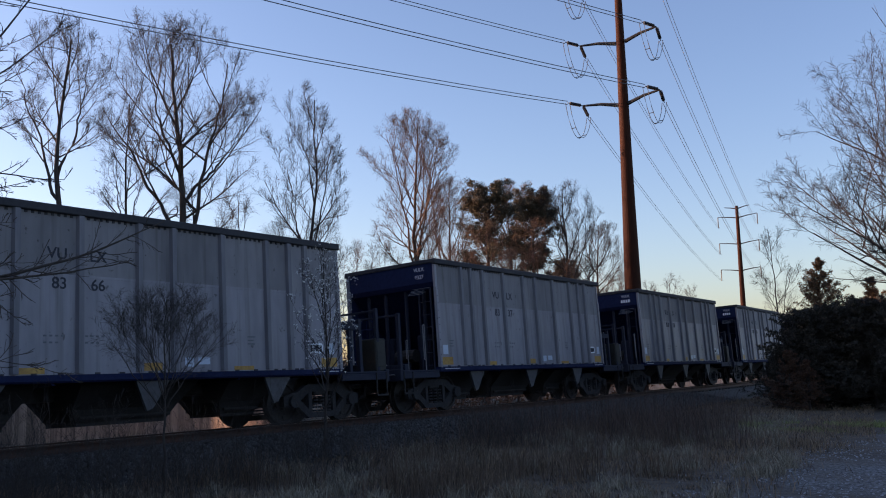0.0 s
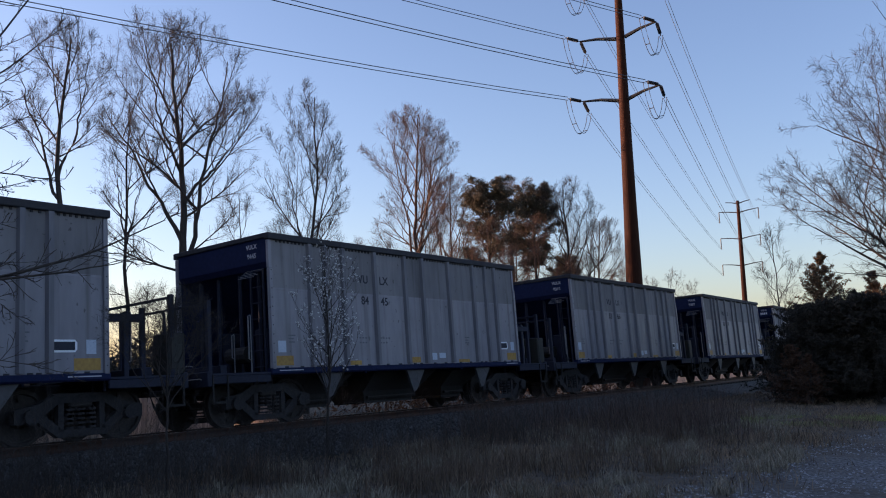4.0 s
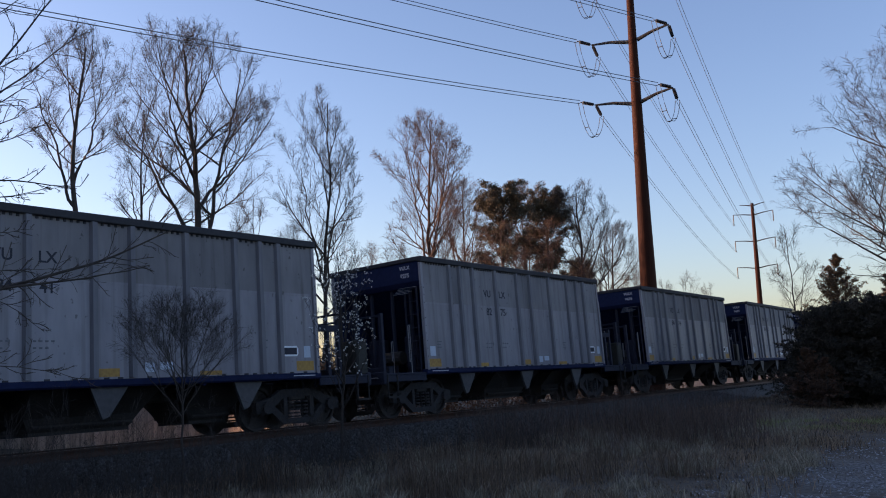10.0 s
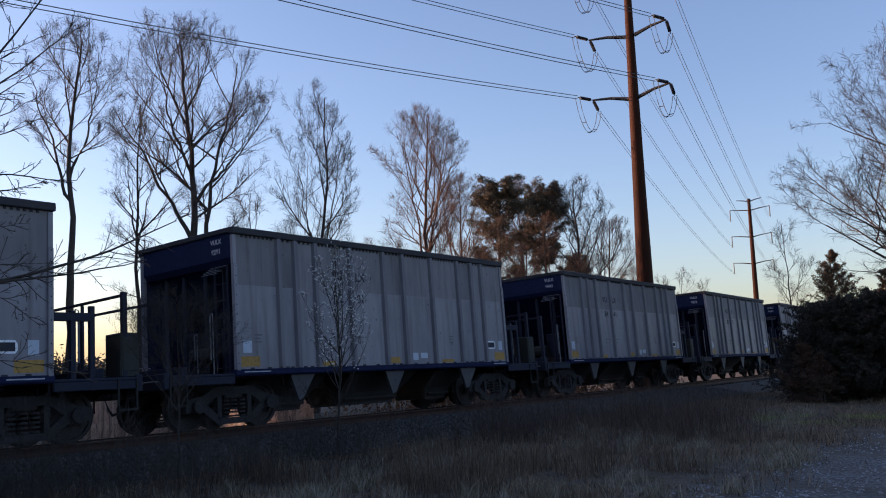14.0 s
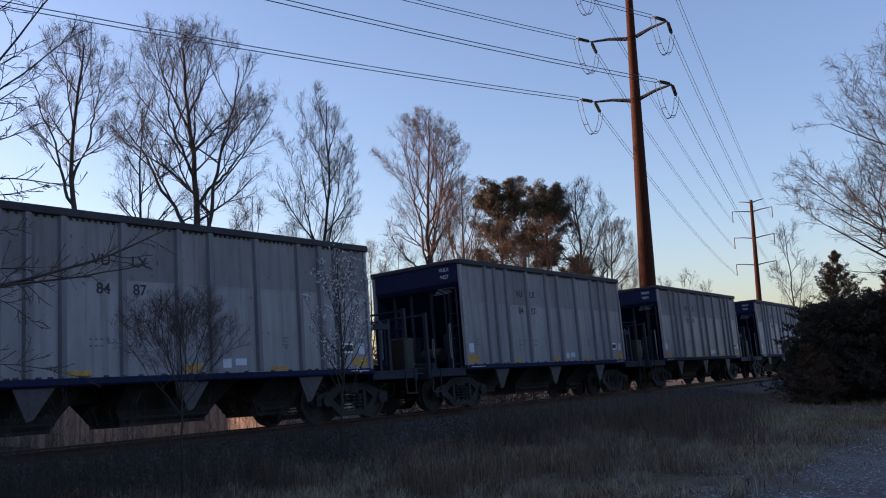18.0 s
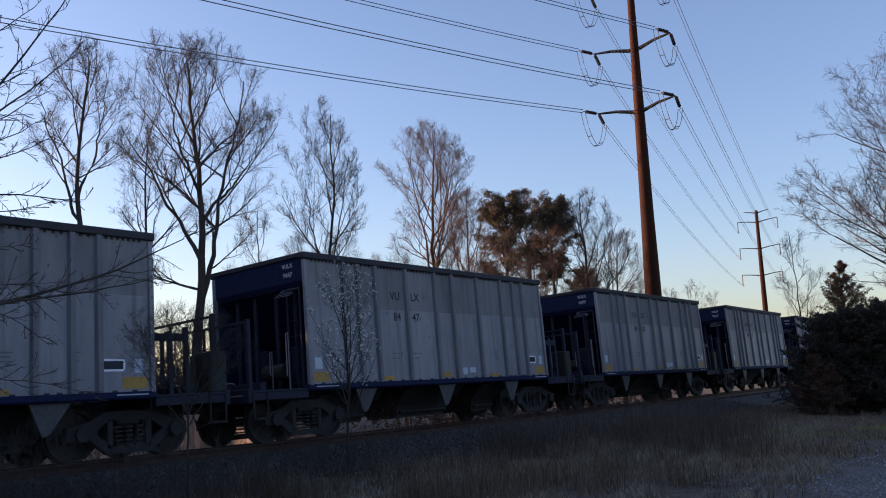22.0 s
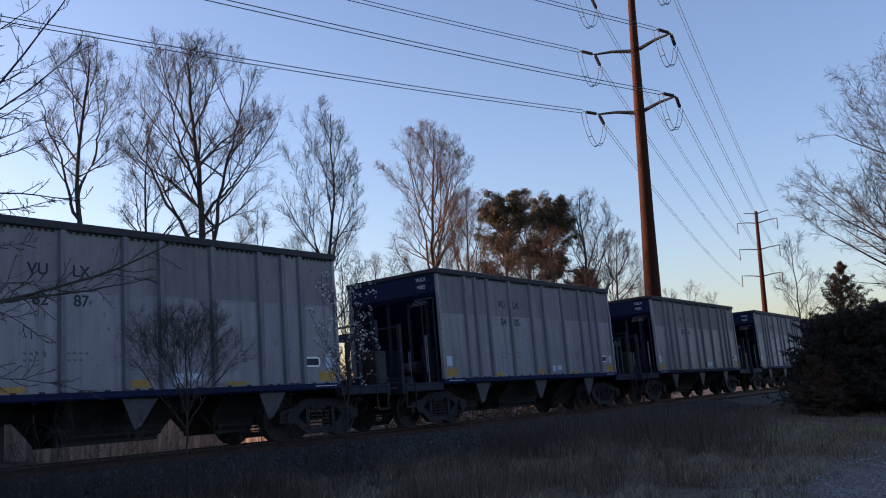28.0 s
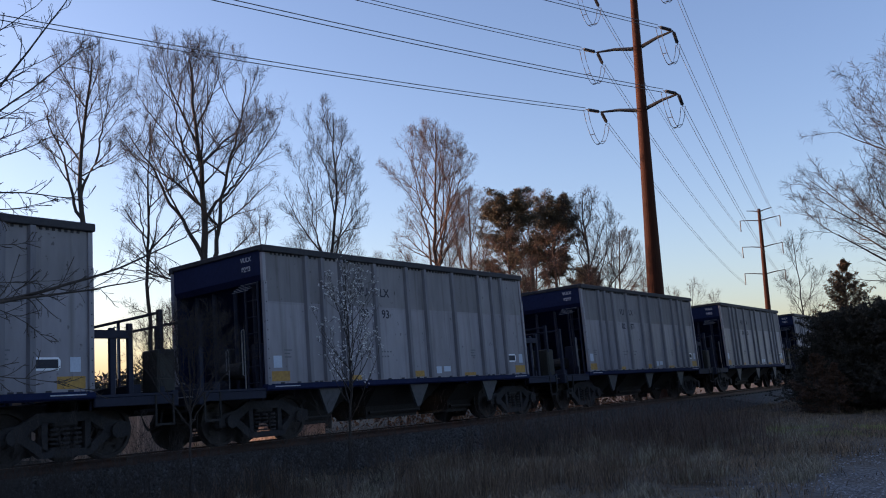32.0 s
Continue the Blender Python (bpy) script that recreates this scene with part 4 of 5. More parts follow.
    for k, (h, d, s) in enumerate(((46.4, 54, 0.92), (48.4, 50, 0.86), (51.4, 52, 0.98), (53.4, 56, 0.92), (56.4, 56, 0.86), (63.6, 62, 0.80), (55.0, 54, 1.02), (58.4, 55, 1.04), (57.0, 52, 0.84))):
        plant("tree", low_fan, h, d, BACK, 67 * k, "small bare tree with reddish sunlit twigs", scale=s)
    big = bare_tree(17, 14.2, 10.4, 0.14, ((0.0, 0.0, 0.8, 0.0), (-0.30, 0.05, 0.56, 0.14), (0.3, 0.1, 0.58, 0.16), (-0.14, -0.3, 0.58, 0.16), (-0.14, 0.3, 0.58, 0.16), (-0.38, -0.10, 0.46, 0.13), (-0.38, 0.12, 0.50, 0.15)), 13, (11, 9, 6), full=0.40, low=76, high=34, lift=0.045, wobble=0.09, thick=0.016, tip=0.0044, ratio=0.40, twig=0.34, start=0.2)
    plant("tree", big, 84.6, 38, 0, 5.4, "large spreading bare tree beside the gravel lot")


build_woods()


def needles(rng, centres, radius, count, size, flat=0.6):
    """Small quads scattered through clumps."""
    N = len(centres) * count
    c = np.repeat(centres, count, 0) + unit(rng.normal(0, 1, (N, 3))) * (np.repeat(radius, count) * rng.uniform(0.25, 1, N) ** 0.5)[:, None] * np.array((1, 1, flat))
    a = unit(rng.normal(0, 1, (N, 3)))
    b = unit(np.cross(a, rng.normal(0, 1, (N, 3))))
    la, lb = size * rng.uniform(0.6, 1.4, (N, 1)), size * 0.32 * rng.uniform(0.6, 1.4, (N, 1))
    v = np.stack([c - a * la, c + b * lb, c + a * la, c - b * lb], 1).reshape(-1, 3)
    return v, np.arange(4 * N).reshape(-1, 4)


def pine_tree(seed, height, crown0=0.52, width=2.2):
    """A bare lower trunk with dead stubs and a rounded, layered crown of needle tufts."""
    rng = np.random.default_rng(seed)
    H, N = height, 64
    p0, r0 = grow(rng, np.zeros((1, 3)), np.array([(0.0, 0, 1)]), np.array([H * 0.95]), np.array([0.014 * H]), 10, 0.03, 0.05, 0.82)
    t = crown0 + (0.95 - crown0) * rng.uniform(0, 1, N) ** 0.75
    az = rng.uniform(0, 2 * np.pi, N)
    el = np.radians(rng.normal(14, 10, N) + 34 * (t - crown0) / (1 - crown0))
    start = np.stack([np.interp(t * H, p0[0][:, 2], p0[0][:, k]) for k in range(3)], 1)
    way = np.stack([np.cos(az) * np.cos(el), np.sin(az) * np.cos(el), np.sin(el)], 1)
    ln = width * (0.30 + 0.75 * np.sin(np.pi * np.clip((t - crown0) / (1.0 - crown0) * 0.72 + 0.2, 0, 1))) * rng.uniform(0.62, 1.1, N)
    p1, r1 = grow(rng, start, way, ln, np.full(N, 0.045), 6, 0.10, 0.06)
    p2, r2 = grow(rng, *fork(rng, p1, r1, 7, 0.3, 1.0, 44, ln, 0.42, 0.5), 4, 0.14, 0.10)
    wood = merge([tubes(p0, r0, 9), tubes(p1, r1, 5), tubes(p2, np.maximum(r2, 0.01), 3)], M_BARK)
    ends = np.concatenate([p2[:, -1], p2[:, 2], p1[:, -1]])
    crown = soup(*needles(rng, ends, rng.uniform(0.18, 0.46, len(ends)), 56, 0.065, 0.55), M_PINE)
    return wood, crown


def cedar(seed, height, width, material, full=1.05, count=200, spray=7):
    """full: 1 and above for a cone, below for a rounded bush."""
    rng = np.random.default_rng(seed)
    H = height
    p0, r0 = grow(rng, np.zeros((1, 3)), np.array([(0.0, 0, 1)]), np.array([H]), np.array([0.02 * H]), 9, 0.02, 0.05, 0.92)
    t = rng.uniform(0.03, 0.97, count)
    a = rng.uniform(0, 2 * np.pi, count)
    el = np.radians(2 + 46 * t)
    start = np.stack([np.zeros(count), np.zeros(count), t * H], 1)
    way = np.stack([np.cos(a) * np.cos(el), np.sin(a) * np.cos(el), np.sin(el)], 1)
    ln = width * (1.02 - t) ** full * rng.uniform(0.40, 1.30, count)
    p1, r1 = grow(rng, start, way, ln, 0.012 + 0.012 * (1 - t), 6, 0.08, 0.03)
    p2, r2 = grow(rng, *fork(rng, p1, r1, 8, 0.25, 1.0, 36, ln, 0.30, 0.6), 4, 0.1, 0.04)
    wood = merge([tubes(p0, r0, 8), tubes(p1, r1, 4), tubes(p2, np.maximum(r2, 0.005), 3)], M_BARK)
    ends = np.concatenate([p2[:, -1], p2[:, 1], p2[:, 2], p1[:, -1], p1[:, 3]])
    crown = soup(*needles(rng, ends, rng.uniform(0.04, 0.13, len(ends)), spray, 0.05, 0.7), material)
    return wood, crown


def build_evergreens():
    pine, other = pine_tree(21, 14.8, 0.52, 2.5), pine_tree(25, 14.6, 0.58, 2.1)
    for mesh, h, d, turn, sc in ((pine, 55.0, 58, 0, 0.98), (other, 58.3, 60, 130, 0.98), (other, 40.5, 85, 40, 0.96), (other, 60.0, 70, 60, 0.72)):
        plant("pine_tree", mesh, h, d, BACK, turn, "dark green pine with a rounded crown", "pine", "pines behind the track", sc)
    cone = cedar(22, 5.9, 2.7, M_CEDARBROWN, 0.95, 200, 5)
    bush = cedar(24, 3.5, 2.0, M_CEDAR, 0.45, 190, 8)
    for h, d, turn, sc in ((75.65, 39, 0, 0.97), (78.4, 42, 90, 0.86), (80.2, 41, 30, 0.92), (82.4, 39, 240, 0.95)):
        plant("cedar", cone, h, d, 0.02, turn, "brownish cone-shaped cedar behind the dark bushes", "cedar", "cedars by the lot", sc)
    russet = cedar(26, 2.6, 1.3, M_RUSSET, 0.8, 90, 5)
    for h, d, turn, sc in ((73.6, 30.5, 0, 0.72), (74.6, 30, 90, 0.6)):
        plant("russet_shrub", russet, h, d, 0.0, turn, "small shrub with russet dead leaves before the dark bushes", "shrub", "russet shrubs by the lot", sc)
    for h, d, turn, sc in ((73.7, 32.5, 0, 0.60), (74.5, 33.5, 70, 0.90), (75.4, 31.8, 140, 0.88), (76.8, 31.5, 200, 0.90), (78.2, 31, 260, 0.92), (80.4, 31, 20, 0.95), (75.4, 35, 110, 0.94), (77.6, 35, 300, 1.0)):
        plant("cedar_bush", bush, h, d, 0.02, turn, "dense dark evergreen bush beside the gravel lot", "bush", "dark bushes by the lot", sc)


build_evergreens()

# ---- power line ----


def wire(parent, a, b, sag, r, name="conductor", n=24, label=""):
    a, b = Vector(a), Vector(b)
    bm = bmesh.new()
    pipe(bm, [a.lerp(b, i / n) - Vector((0, 0, sag * 4 * (i / n) * (1 - i / n))) for i in range(n + 1)], r, n=4)
    return part(name, bm, M_WIRE, parent, label)


POLE_D, POLE2_D = 53.0, 126.0


def build_power_line():
    base = away(64.6, POLE_D, BACK)
    far = away(71.22, POLE2_D, 0)
    along = (far - base).to_2d().normalized()          # on to the next pole
    back = Vector((-0.2, -0.98)).normalized()         # back along the line
    ups = [EYE + POLE_D * k for k in (0.2953, 0.3693, 0.4430)]
    top = EYE + POLE_D * 0.50
    pole = thing("power_pole", pose(base.x, base.y, base.z), "tall rust-brown tubular steel power pole with paired arms", "power pole", "power line poles")
    bm = bmesh.new()
    pipe(bm, [(0, 0, 0), (0, 0, 0.4 * (top - base.z)), (0, 0, top - base.z)], 0.62, 0.17, n=24)
    shaft = part("shaft", bm, M_POLE, pole, "rust-brown weathering steel shaft")
    view = away(64.6, 1).to_2d()
    right = Vector((-view.y, view.x)) if (Vector((-view.y, view.x)).x > 0) else Vector((view.y, -view.x))
    cross = Vector((along.y, -along.x)) + Vector((-back.y, back.x))
    cross.normalize()
    if cross.dot(right) < 0:
        cross = -cross
    for k, up in enumerate(ups):
        for sgn, reach, rise in ((-1, 2.75, 0.44), (1, 2.35, 0.42)):
            d = cross * sgn
            root = Vector((d.x * 0.3, d.y * 0.3, up - base.z))
            tip = Vector((d.x * reach, d.y * reach, up - base.z + rise))
            bm = bmesh.new()
            pipe(bm, [root, root.lerp(tip, 0.5) + Vector((0, 0, 0.08)), tip], 0.13, 0.06, n=8)
            arm = part("arm", bm, M_DARKMETAL, pole, "dark tapered cross arm")
            ends = []
            for way, drop in ((back, 0.05), (along, 0.30)):
                w = Vector((way.x, way.y, 0))
                a = tip + w * 0.15
                b = tip + w * 1.45 - Vector((0, 0, drop * 1.3))
                bm = bmesh.new()
                for i in range(9):
                    p, q = a.lerp(b, 0.1 + 0.085 * i), a.lerp(b, 0.13 + 0.085 * i)
                    pipe(bm, [p, q], 0.11, 0.07, n=8)
                pipe(bm, [tip, b], 0.03, n=5)
                part("insulator_string", bm, M_DARKMETAL, arm, "dark disc insulator string")
                ends.append(b)
            bm = bmesh.new()
            for off in (-0.14, 0.14):
                side = Vector((cross.x, cross.y, 0)) * off
                mid = (ends[0] + ends[1]) / 2 - Vector((0, 0, 1.9))
                pts = []
                for i in range(13):
                    u = i / 12
                    pts.append(ends[0].lerp(ends[1], u) - Vector((0, 0, 1.75 * math.sin(math.pi * u) ** 0.7)) + side)
                pipe(bm, pts, 0.02, n=4)
            for i in (3, 6, 9):
                u = i / 12
                p = ends[0].lerp(ends[1], u) - Vector((0, 0, 1.75 * math.sin(math.pi * u) ** 0.7))
                pipe(bm, [p - Vector((cross.x, cross.y, 0)) * 0.16, p + Vector((cross.x, cross.y, 0)) * 0.16], 0.025, n=4)
            part("jumper_loop", bm, M_WIRE, arm, "twin jumper loop with spacers")
            for off in (-0.1, 0.1):
                s3 = Vector((0, 0, off))
                tgt = Vector((*(base.to_2d() + back * 110), 0)) - base
                wire(arm, ends[0] + s3, Vector((tgt.x + cross.x * sgn * reach, tgt.y + cross.y * sgn * reach, ends[0].z + off + {(0, -1): -0.5, (0, 1): 0.8, (1, -1): 0.9}.get((k, sgn), 0.0))), 2.1, 0.022, label="overhead conductor")
                s2 = Vector((cross.x, cross.y, 0)) * off
                tz = EYE + POLE2_D * (0.0965 + 0.0292 * k) - base.z - 1.2
                wire(arm, ends[1] + s2, Vector((far.x - base.x + cross.x * sgn * 2.6, far.y - base.y + cross.y * sgn * 2.6, tz)) + s2, 0.9, 0.016, label="overhead conductor")
    # the next pole down the line
    p2 = thing("power_pole", pose(far.x, far.y, 0), "distant brown power pole with three pairs of arms", "power pole", "power line poles")
    t2 = EYE + POLE2_D * 0.168
    bm = bmesh.new()
    pipe(bm, [(0, 0, 0), (0, 0, t2)], 0.45, 0.2, n=14)
    part("shaft", bm, M_POLE, p2, "rust-brown weathering steel shaft")
    for k in range(4):
        up = EYE + POLE2_D * (0.0965 + 0.0292 * k) if k < 3 else t2 - 0.4
        for sgn in (-1, 1):
            reach = 2.7 if k < 3 else 1.7
            bm = bmesh.new()
            tip = Vector((cross.x * sgn * reach, cross.y * sgn * reach, up + 0.35))
            pipe(bm, [(0, 0, up), tip * 0.5 + Vector((0, 0, up * 0.5 + 0.05)), tip], 0.09, 0.05, n=6)
            arm = part("arm", bm, M_DARKMETAL, p2, "dark tapered cross arm")
            if k < 3:
                bm = bmesh.new()
                pipe(bm, [tip, tip - Vector((0, 0, 1.5))], 0.07, n=6)
                part("insulator_string", bm, M_DARKMETAL, arm, "dark hanging insulator")


build_power_line()

# ---- behind the track: board fence and a shed ----


def build_fence():
    f = thing("board_fence", Matrix(), "weathered wooden board fence behind the track", "fence")
    rng = random.Random(4)
    bm = bmesh.new()
    box(bm, -0.01, 0.01, -0.066, 0.066, 0, 1.85)
    board = solid(bm, M_FENCE)
    a, b = Vector((-18.9, 17.6)), Vector((-37.0, 15.6))
    n = 130
    d = (b - a).normalized()
    ang = math.degrees(math.atan2(d.y, d.x)) - 90
    for i in range(n):
        p = a.lerp(b, i / n)
        ob = part("board", board, None, f)
        ob.matrix_basis = pose(p.x, p.y, ground_z(p.x, p.y) - 0.02 + rng.uniform(-0.03, 0.03), 0, rng.uniform(-0.6, 0.6), ang)
    for z in (0.35, 1.45):
        bm = bmesh.new()
        w = Vector((d.y, -d.x)) * 0.035
        pipe(bm, [(q.x + w.x, q.y + w.y, ground_z(q.x, q.y) + z) for q in (a.lerp(b, k / 8) for k in range(9))], 0.045, n=4)
        part("fence_rail", bm, M_FENCE, f)


build_fence()


def build_shed():
    """A low dark shed far behind the track, with a pale gable."""
    p = away(22.4, 38, BACK)
    t = thing("shed", pose(p.x, p.y, BACK, 0, 0, 90 - 22.4), "dark wooden shed with a pale gable behind the track", "shed")
    bm = bmesh.new()
    box(bm, -4.0, 2.3, 0, 4.0, 0, 3.7, 0.02)
    part("wall", bm, M_TIMBER, t, "dark stained board wall")
    bm = bmesh.new()
    prism(bm, [(-4.3, 3.72), (2.6, 3.72), (2.2, 4.85), (-3.9, 4.85)], -0.25, 4.2, 1)
    part("roof", bm, M_CHORD, t, "dark shingled roof")
    bm = bmesh.new()
    prism(bm, [(2.35, 2.9), (3.05, 2.9), (3.05, 4.6)], 0.4, 0.5, 1)
    part("gable", bm, M_RAILING, t, "pale painted gable boards")
    bm = bmesh.new()
    box(bm, 2.3, 3.12, 0.3, 3.6, 0, 2.88, 0.02)
    part("lean_to", bm, M_TIMBER, t, "dark lean-to wall")


build_shed()


def thicket(name, seed, line, height, depth, count, size, material, label, low=0.0):
    """A dense bank of small leaves along a line on the plan, with an uneven top."""
    rng = np.random.default_rng(seed)
    P = np.array([(*p, ) for p in line], float)
    seg = np.linalg.norm(np.diff(P, axis=0), axis=1)
    u = rng.uniform(0, seg.sum(), count)
    k = np.minimum(np.searchsorted(np.cumsum(seg), u), len(seg) - 1)
    f = ((u - np.concatenate([[0], np.cumsum(seg)])[k]) / seg[k])[:, None]
    c = P[k] * (1 - f) + P[k + 1] * f
    top = height * (0.72 + 0.5 * np.array([noise.noise(Vector((a * 0.22, b * 0.22, seed))) for a, b in c]))
    z = low + rng.uniform(0, 1, count) ** 0.8 * np.maximum(top - low, 0.5)
    c = np.concatenate([c + rng.normal(0, depth, (count, 2)), z[:, None] + BACK], 1)
    tagged(new(name, soup(*needles(rng, c, np.full(count, size), 1, size, 1.0), material)), label, "shrubs", kind="stuff")


thicket("shrubs", 41, [away(19, 43).to_2d(), away(25.5, 43).to_2d(), away(33, 43).to_2d(), away(42, 45).to_2d()], 4.6, 0.7, 40000, 0.10, M_BRUSH, "dark tangled shrubs behind the fence")
thicket("undergrowth", 42, [away(46, 44).to_2d(), away(55, 50).to_2d(), away(64, 62).to_2d()], 5.0, 1.6, 16000, 0.13, M_RUSTLEAF, "brown sunlit undergrowth below the trees")
thicket("woods", 45, [away(5, 150).to_2d(), away(40, 140).to_2d(), away(62, 150).to_2d(), away(75, 190).to_2d(), away(100, 170).to_2d()], 6.5, 4.0, 30000, 0.55, M_BRUSH, "low dark woods along the horizon")
# unseen woods added to block low sun, and sky light from behind the camera
thicket("woods", 43, [(-95, 29), (-62, 17), (-53, 14.2)], 19, 1.2, 38000, 0.6, M_BRUSH, "unseen dense dark woods added to keep the low sun off the track")
# starts above the ground: the gap lets low sun reach the fence
thicket("woods", 46, [(-53, 14.2), (-44, 10.5), (-37.5, 6)], 19, 0.8, 17000, 0.6, M_BRUSH, "unseen dense dark woods added as a sun block, open below for the fence", low=4.4)
thicket("woods", 47, [(-37.5, 6), (-36, -14), (-30, -28), (-18, -44)], 19, 1.3, 44000, 0.6, M_BRUSH, "unseen dense dark woods added to keep the low sun off the lot")
thicket("woods", 44, [(-20, -45), (25, -32), (34, 10), (30, 60)], 8, 2.2, 15000, 0.7, M_BRUSH, "unseen dense dark woods added behind the camera to dim the sky light")

# ---- by the track: blossoming pear, bare shrub, weeds and grass ----


def build_pear():
    w, c, tips = bare_tree(31, 4.0, 1.05, 0.22, ((0.0, 0.0, 0.97, 0.0), (0.05, 0.02, 0.84, 0.28), (-0.05, 0.02, 0.86, 0.26)), 15, (5, 2, 2), full=0.22, low=52, high=18, lift=0.08, twig=0.10, thick=0.0075, tip=0.0026, ratio=0.42, twig_mat=M_TWIG, wood_mat=M_TWIG, wobble=0.05)
    t = plant("pear_tree", (w, c), 44.6, 16.2, 0.0, 0, "slender young pear tree in sparse white blossom", "tree", "saplings by the track")
    rng = np.random.default_rng(3)
    ends = tips[rng.permutation(len(tips))[:460]]
    part("blossom", soup(*needles(rng, ends, rng.uniform(0.008, 0.028, len(ends)), 7, 0.016, 1.0), M_BLOSSOM), None, t, "small white blossoms")


def build_shrub():
    w, c, tips = bare_tree(32, 2.84, 1.0, 0.40, ((-0.02, 0.0, 0.90, 0.46), (0.27, 0.04, 0.80, 0.42), (-0.27, 0.03, 0.76, 0.40), (-0.08, -0.16, 0.86, 0.45), (0.09, 0.16, 0.84, 0.46), (-0.13, 0.10, 0.88, 0.48), (0.03, -0.08, 0.94, 0.48)), 10, (8, 6, 5), full=0.55, low=52, high=22, lift=0.04, twig=0.12, thick=0.0085, tip=0.0012, ratio=0.46, twig_mat=M_TWIG, wood_mat=M_TWIG, start=0.46)
    plant("bare_shrub", (w, c), 34.8, 11.6, -0.04, 55, "bare multi-stemmed shrub in front of the track", "shrub", "saplings by the track")


def build_stalks():
    """A tangle of thin dead stalks with side twigs along the foot of the ballast."""
    rng = np.random.default_rng(61)
    N = 1900
    h, d = np.radians(22 + 40 * rng.uniform(0, 1, N) ** 1.4), rng.uniform(9.5, 17.5, N)
    P = np.stack([-np.cos(h) * d, np.sin(h) * d], 1)
    off = np.hypot(P[:, 0] - (SIDE - HALF - 1 / CURVE), P[:, 1]) - 1 / CURVE
    keep = (off > 2.9) & (off < 6.5) & (P[:, 0] < lot_edge(P[:, 1]) - 1.0)
    keep &= np.array([noise.noise(Vector((x * 0.5, y * 0.5, 2))) > -0.2 for x, y in P])
    P = P[keep]
    root = np.column_stack([P, [ground_z(x, y) - 0.02 for x, y in P]])
    ln = rng.uniform(0.3, 1.15, len(P)) * np.where(rng.random(len(P)) < 0.3, 1.3, 0.8)
    p, r = grow(rng, root, np.column_stack([rng.normal(0, 0.25, (len(P), 2)), np.ones(len(P))]), ln, np.full(len(P), 0.0042), 7, 0.10, 0.03, 0.7)
    p2, r2 = grow(rng, *fork(rng, p, r, 9, 0.25, 1.0, 38, ln, 0.36, 0.6), 4, 0.10, 0.04)
    p3, r3 = grow(rng, *fork(rng, p2, r2, 4, 0.2, 1.0, 36, 0.36 * np.repeat(ln, 9), 0.40, 0.6), 3, 0.10, 0.04)
    mesh = merge([tubes(p, r, 4), tubes(p2, np.maximum(r2, 0.0014), 3), tubes(p3, np.maximum(r3, 0.001), 3)], M_STALK)
    tagged(new("dead_stalks", mesh), "thin brown dead stalks along the foot of the ballast", "brush", kind="stuff")


def build_near_tree():
    """A tree just beside the view, whose lower limbs reach across it."""
    rng = np.random.default_rng(51)
    base = away(17.5, 7.6)
    t = thing("overhanging_tree", pose(base.x, base.y, 0), "bare tree whose thin lower limbs reach across the view", "tree")
    p0, r0 = grow(rng, np.zeros((1, 3)), np.array([(0.0, 0, 1)]), np.array([9.0]), np.array([0.13]), 10, 0.03, 0.05, 0.85)
    across, deep = np.array((0.30, 0.954, 0)), np.array((-0.954, 0.30, 0))
    # height on the trunk, slope, upward bend, reach, turn away, thickness
    limbs = ((2.20, 0.02, 0.125, 2.35, 0.0, 0.025), (2.24, 0.07, 0.04, 2.0, -0.1, 0.019), (2.60, -0.30, -0.15, 1.30, 0.1, 0.009), (1.90, -0.17, 0.0, 1.60, -0.1, 0.008),
             (2.45, 0.05, 0.0, 1.45, 0.15, 0.007), (3.00, 0.60, 0.68, 1.36, 0.0, 0.021), (2.90, 1.45, -0.20, 1.50, 0.1, 0.015), (3.10, 0.85, 0.0, 1.22, -0.1, 0.013),
             (3.20, 0.15, 0.18, 1.34, 0.1, 0.012), (3.15, 0.03, 0.0, 1.45, -0.1, 0.013), (3.20, 0.40, 0.20, 1.18, 0.1, 0.012), (2.90, 0.20, 0.0, 1.30, 0.0, 0.010),
             (2.75, 0.06, 0.0, 1.15, 0.1, 0.008), (3.6, 0.3, 0.3, 1.1, 0.1, 0.012), (4.0, 0.5, 0.3, 1.2, 0.2, 0.012))
    ps, rs = [], []
    for z, slope, bend, reach, turn, thick in limbs:
        f = np.linspace(0, reach, 13)[:, None]
        p = across * f + deep * turn * f + np.array((0, 0, 1.0)) * (z + slope * f + bend * f * f)
        p = p + np.cumsum(rng.normal(0, 0.010, (13, 3)), axis=0) * (f > 0)
        ps.append(p[None])
        rs.append((thick * (1 - 0.8 * np.linspace(0, 1, 13)))[None])
    p1, r1 = np.concatenate(ps), np.concatenate(rs)
    l1 = np.linalg.norm(np.diff(p1, axis=1), axis=2).sum(1)
    p2, r2 = grow(rng, *fork(rng, p1, r1, 15, 0.35, 1.0, 45, l1, 0.20, 0.5), 6, 0.14, 0.02)
    l2 = np.linalg.norm(np.diff(p2, axis=1), axis=2).sum(1)
    p3, r3 = grow(rng, *fork(rng, p2, r2, 4, 0.2, 1.0, 38, l2, 0.42, 0.6), 4, 0.12, 0.02)
    part("trunk", merge([tubes(p0, r0, 10)], M_BARK), None, t, "grey-brown bark")
    for p, r in zip(ps, rs):
        part("limb", merge([tubes(p, r, 6)], M_BARK), None, t)
    tagged(part("twig", merge([tubes(p2, np.maximum(r2, 0.003), 4), tubes(p3, np.maximum(r3, 0.002), 3)], M_BARK), None, t, "thin dark twigs"), kind="stuff")


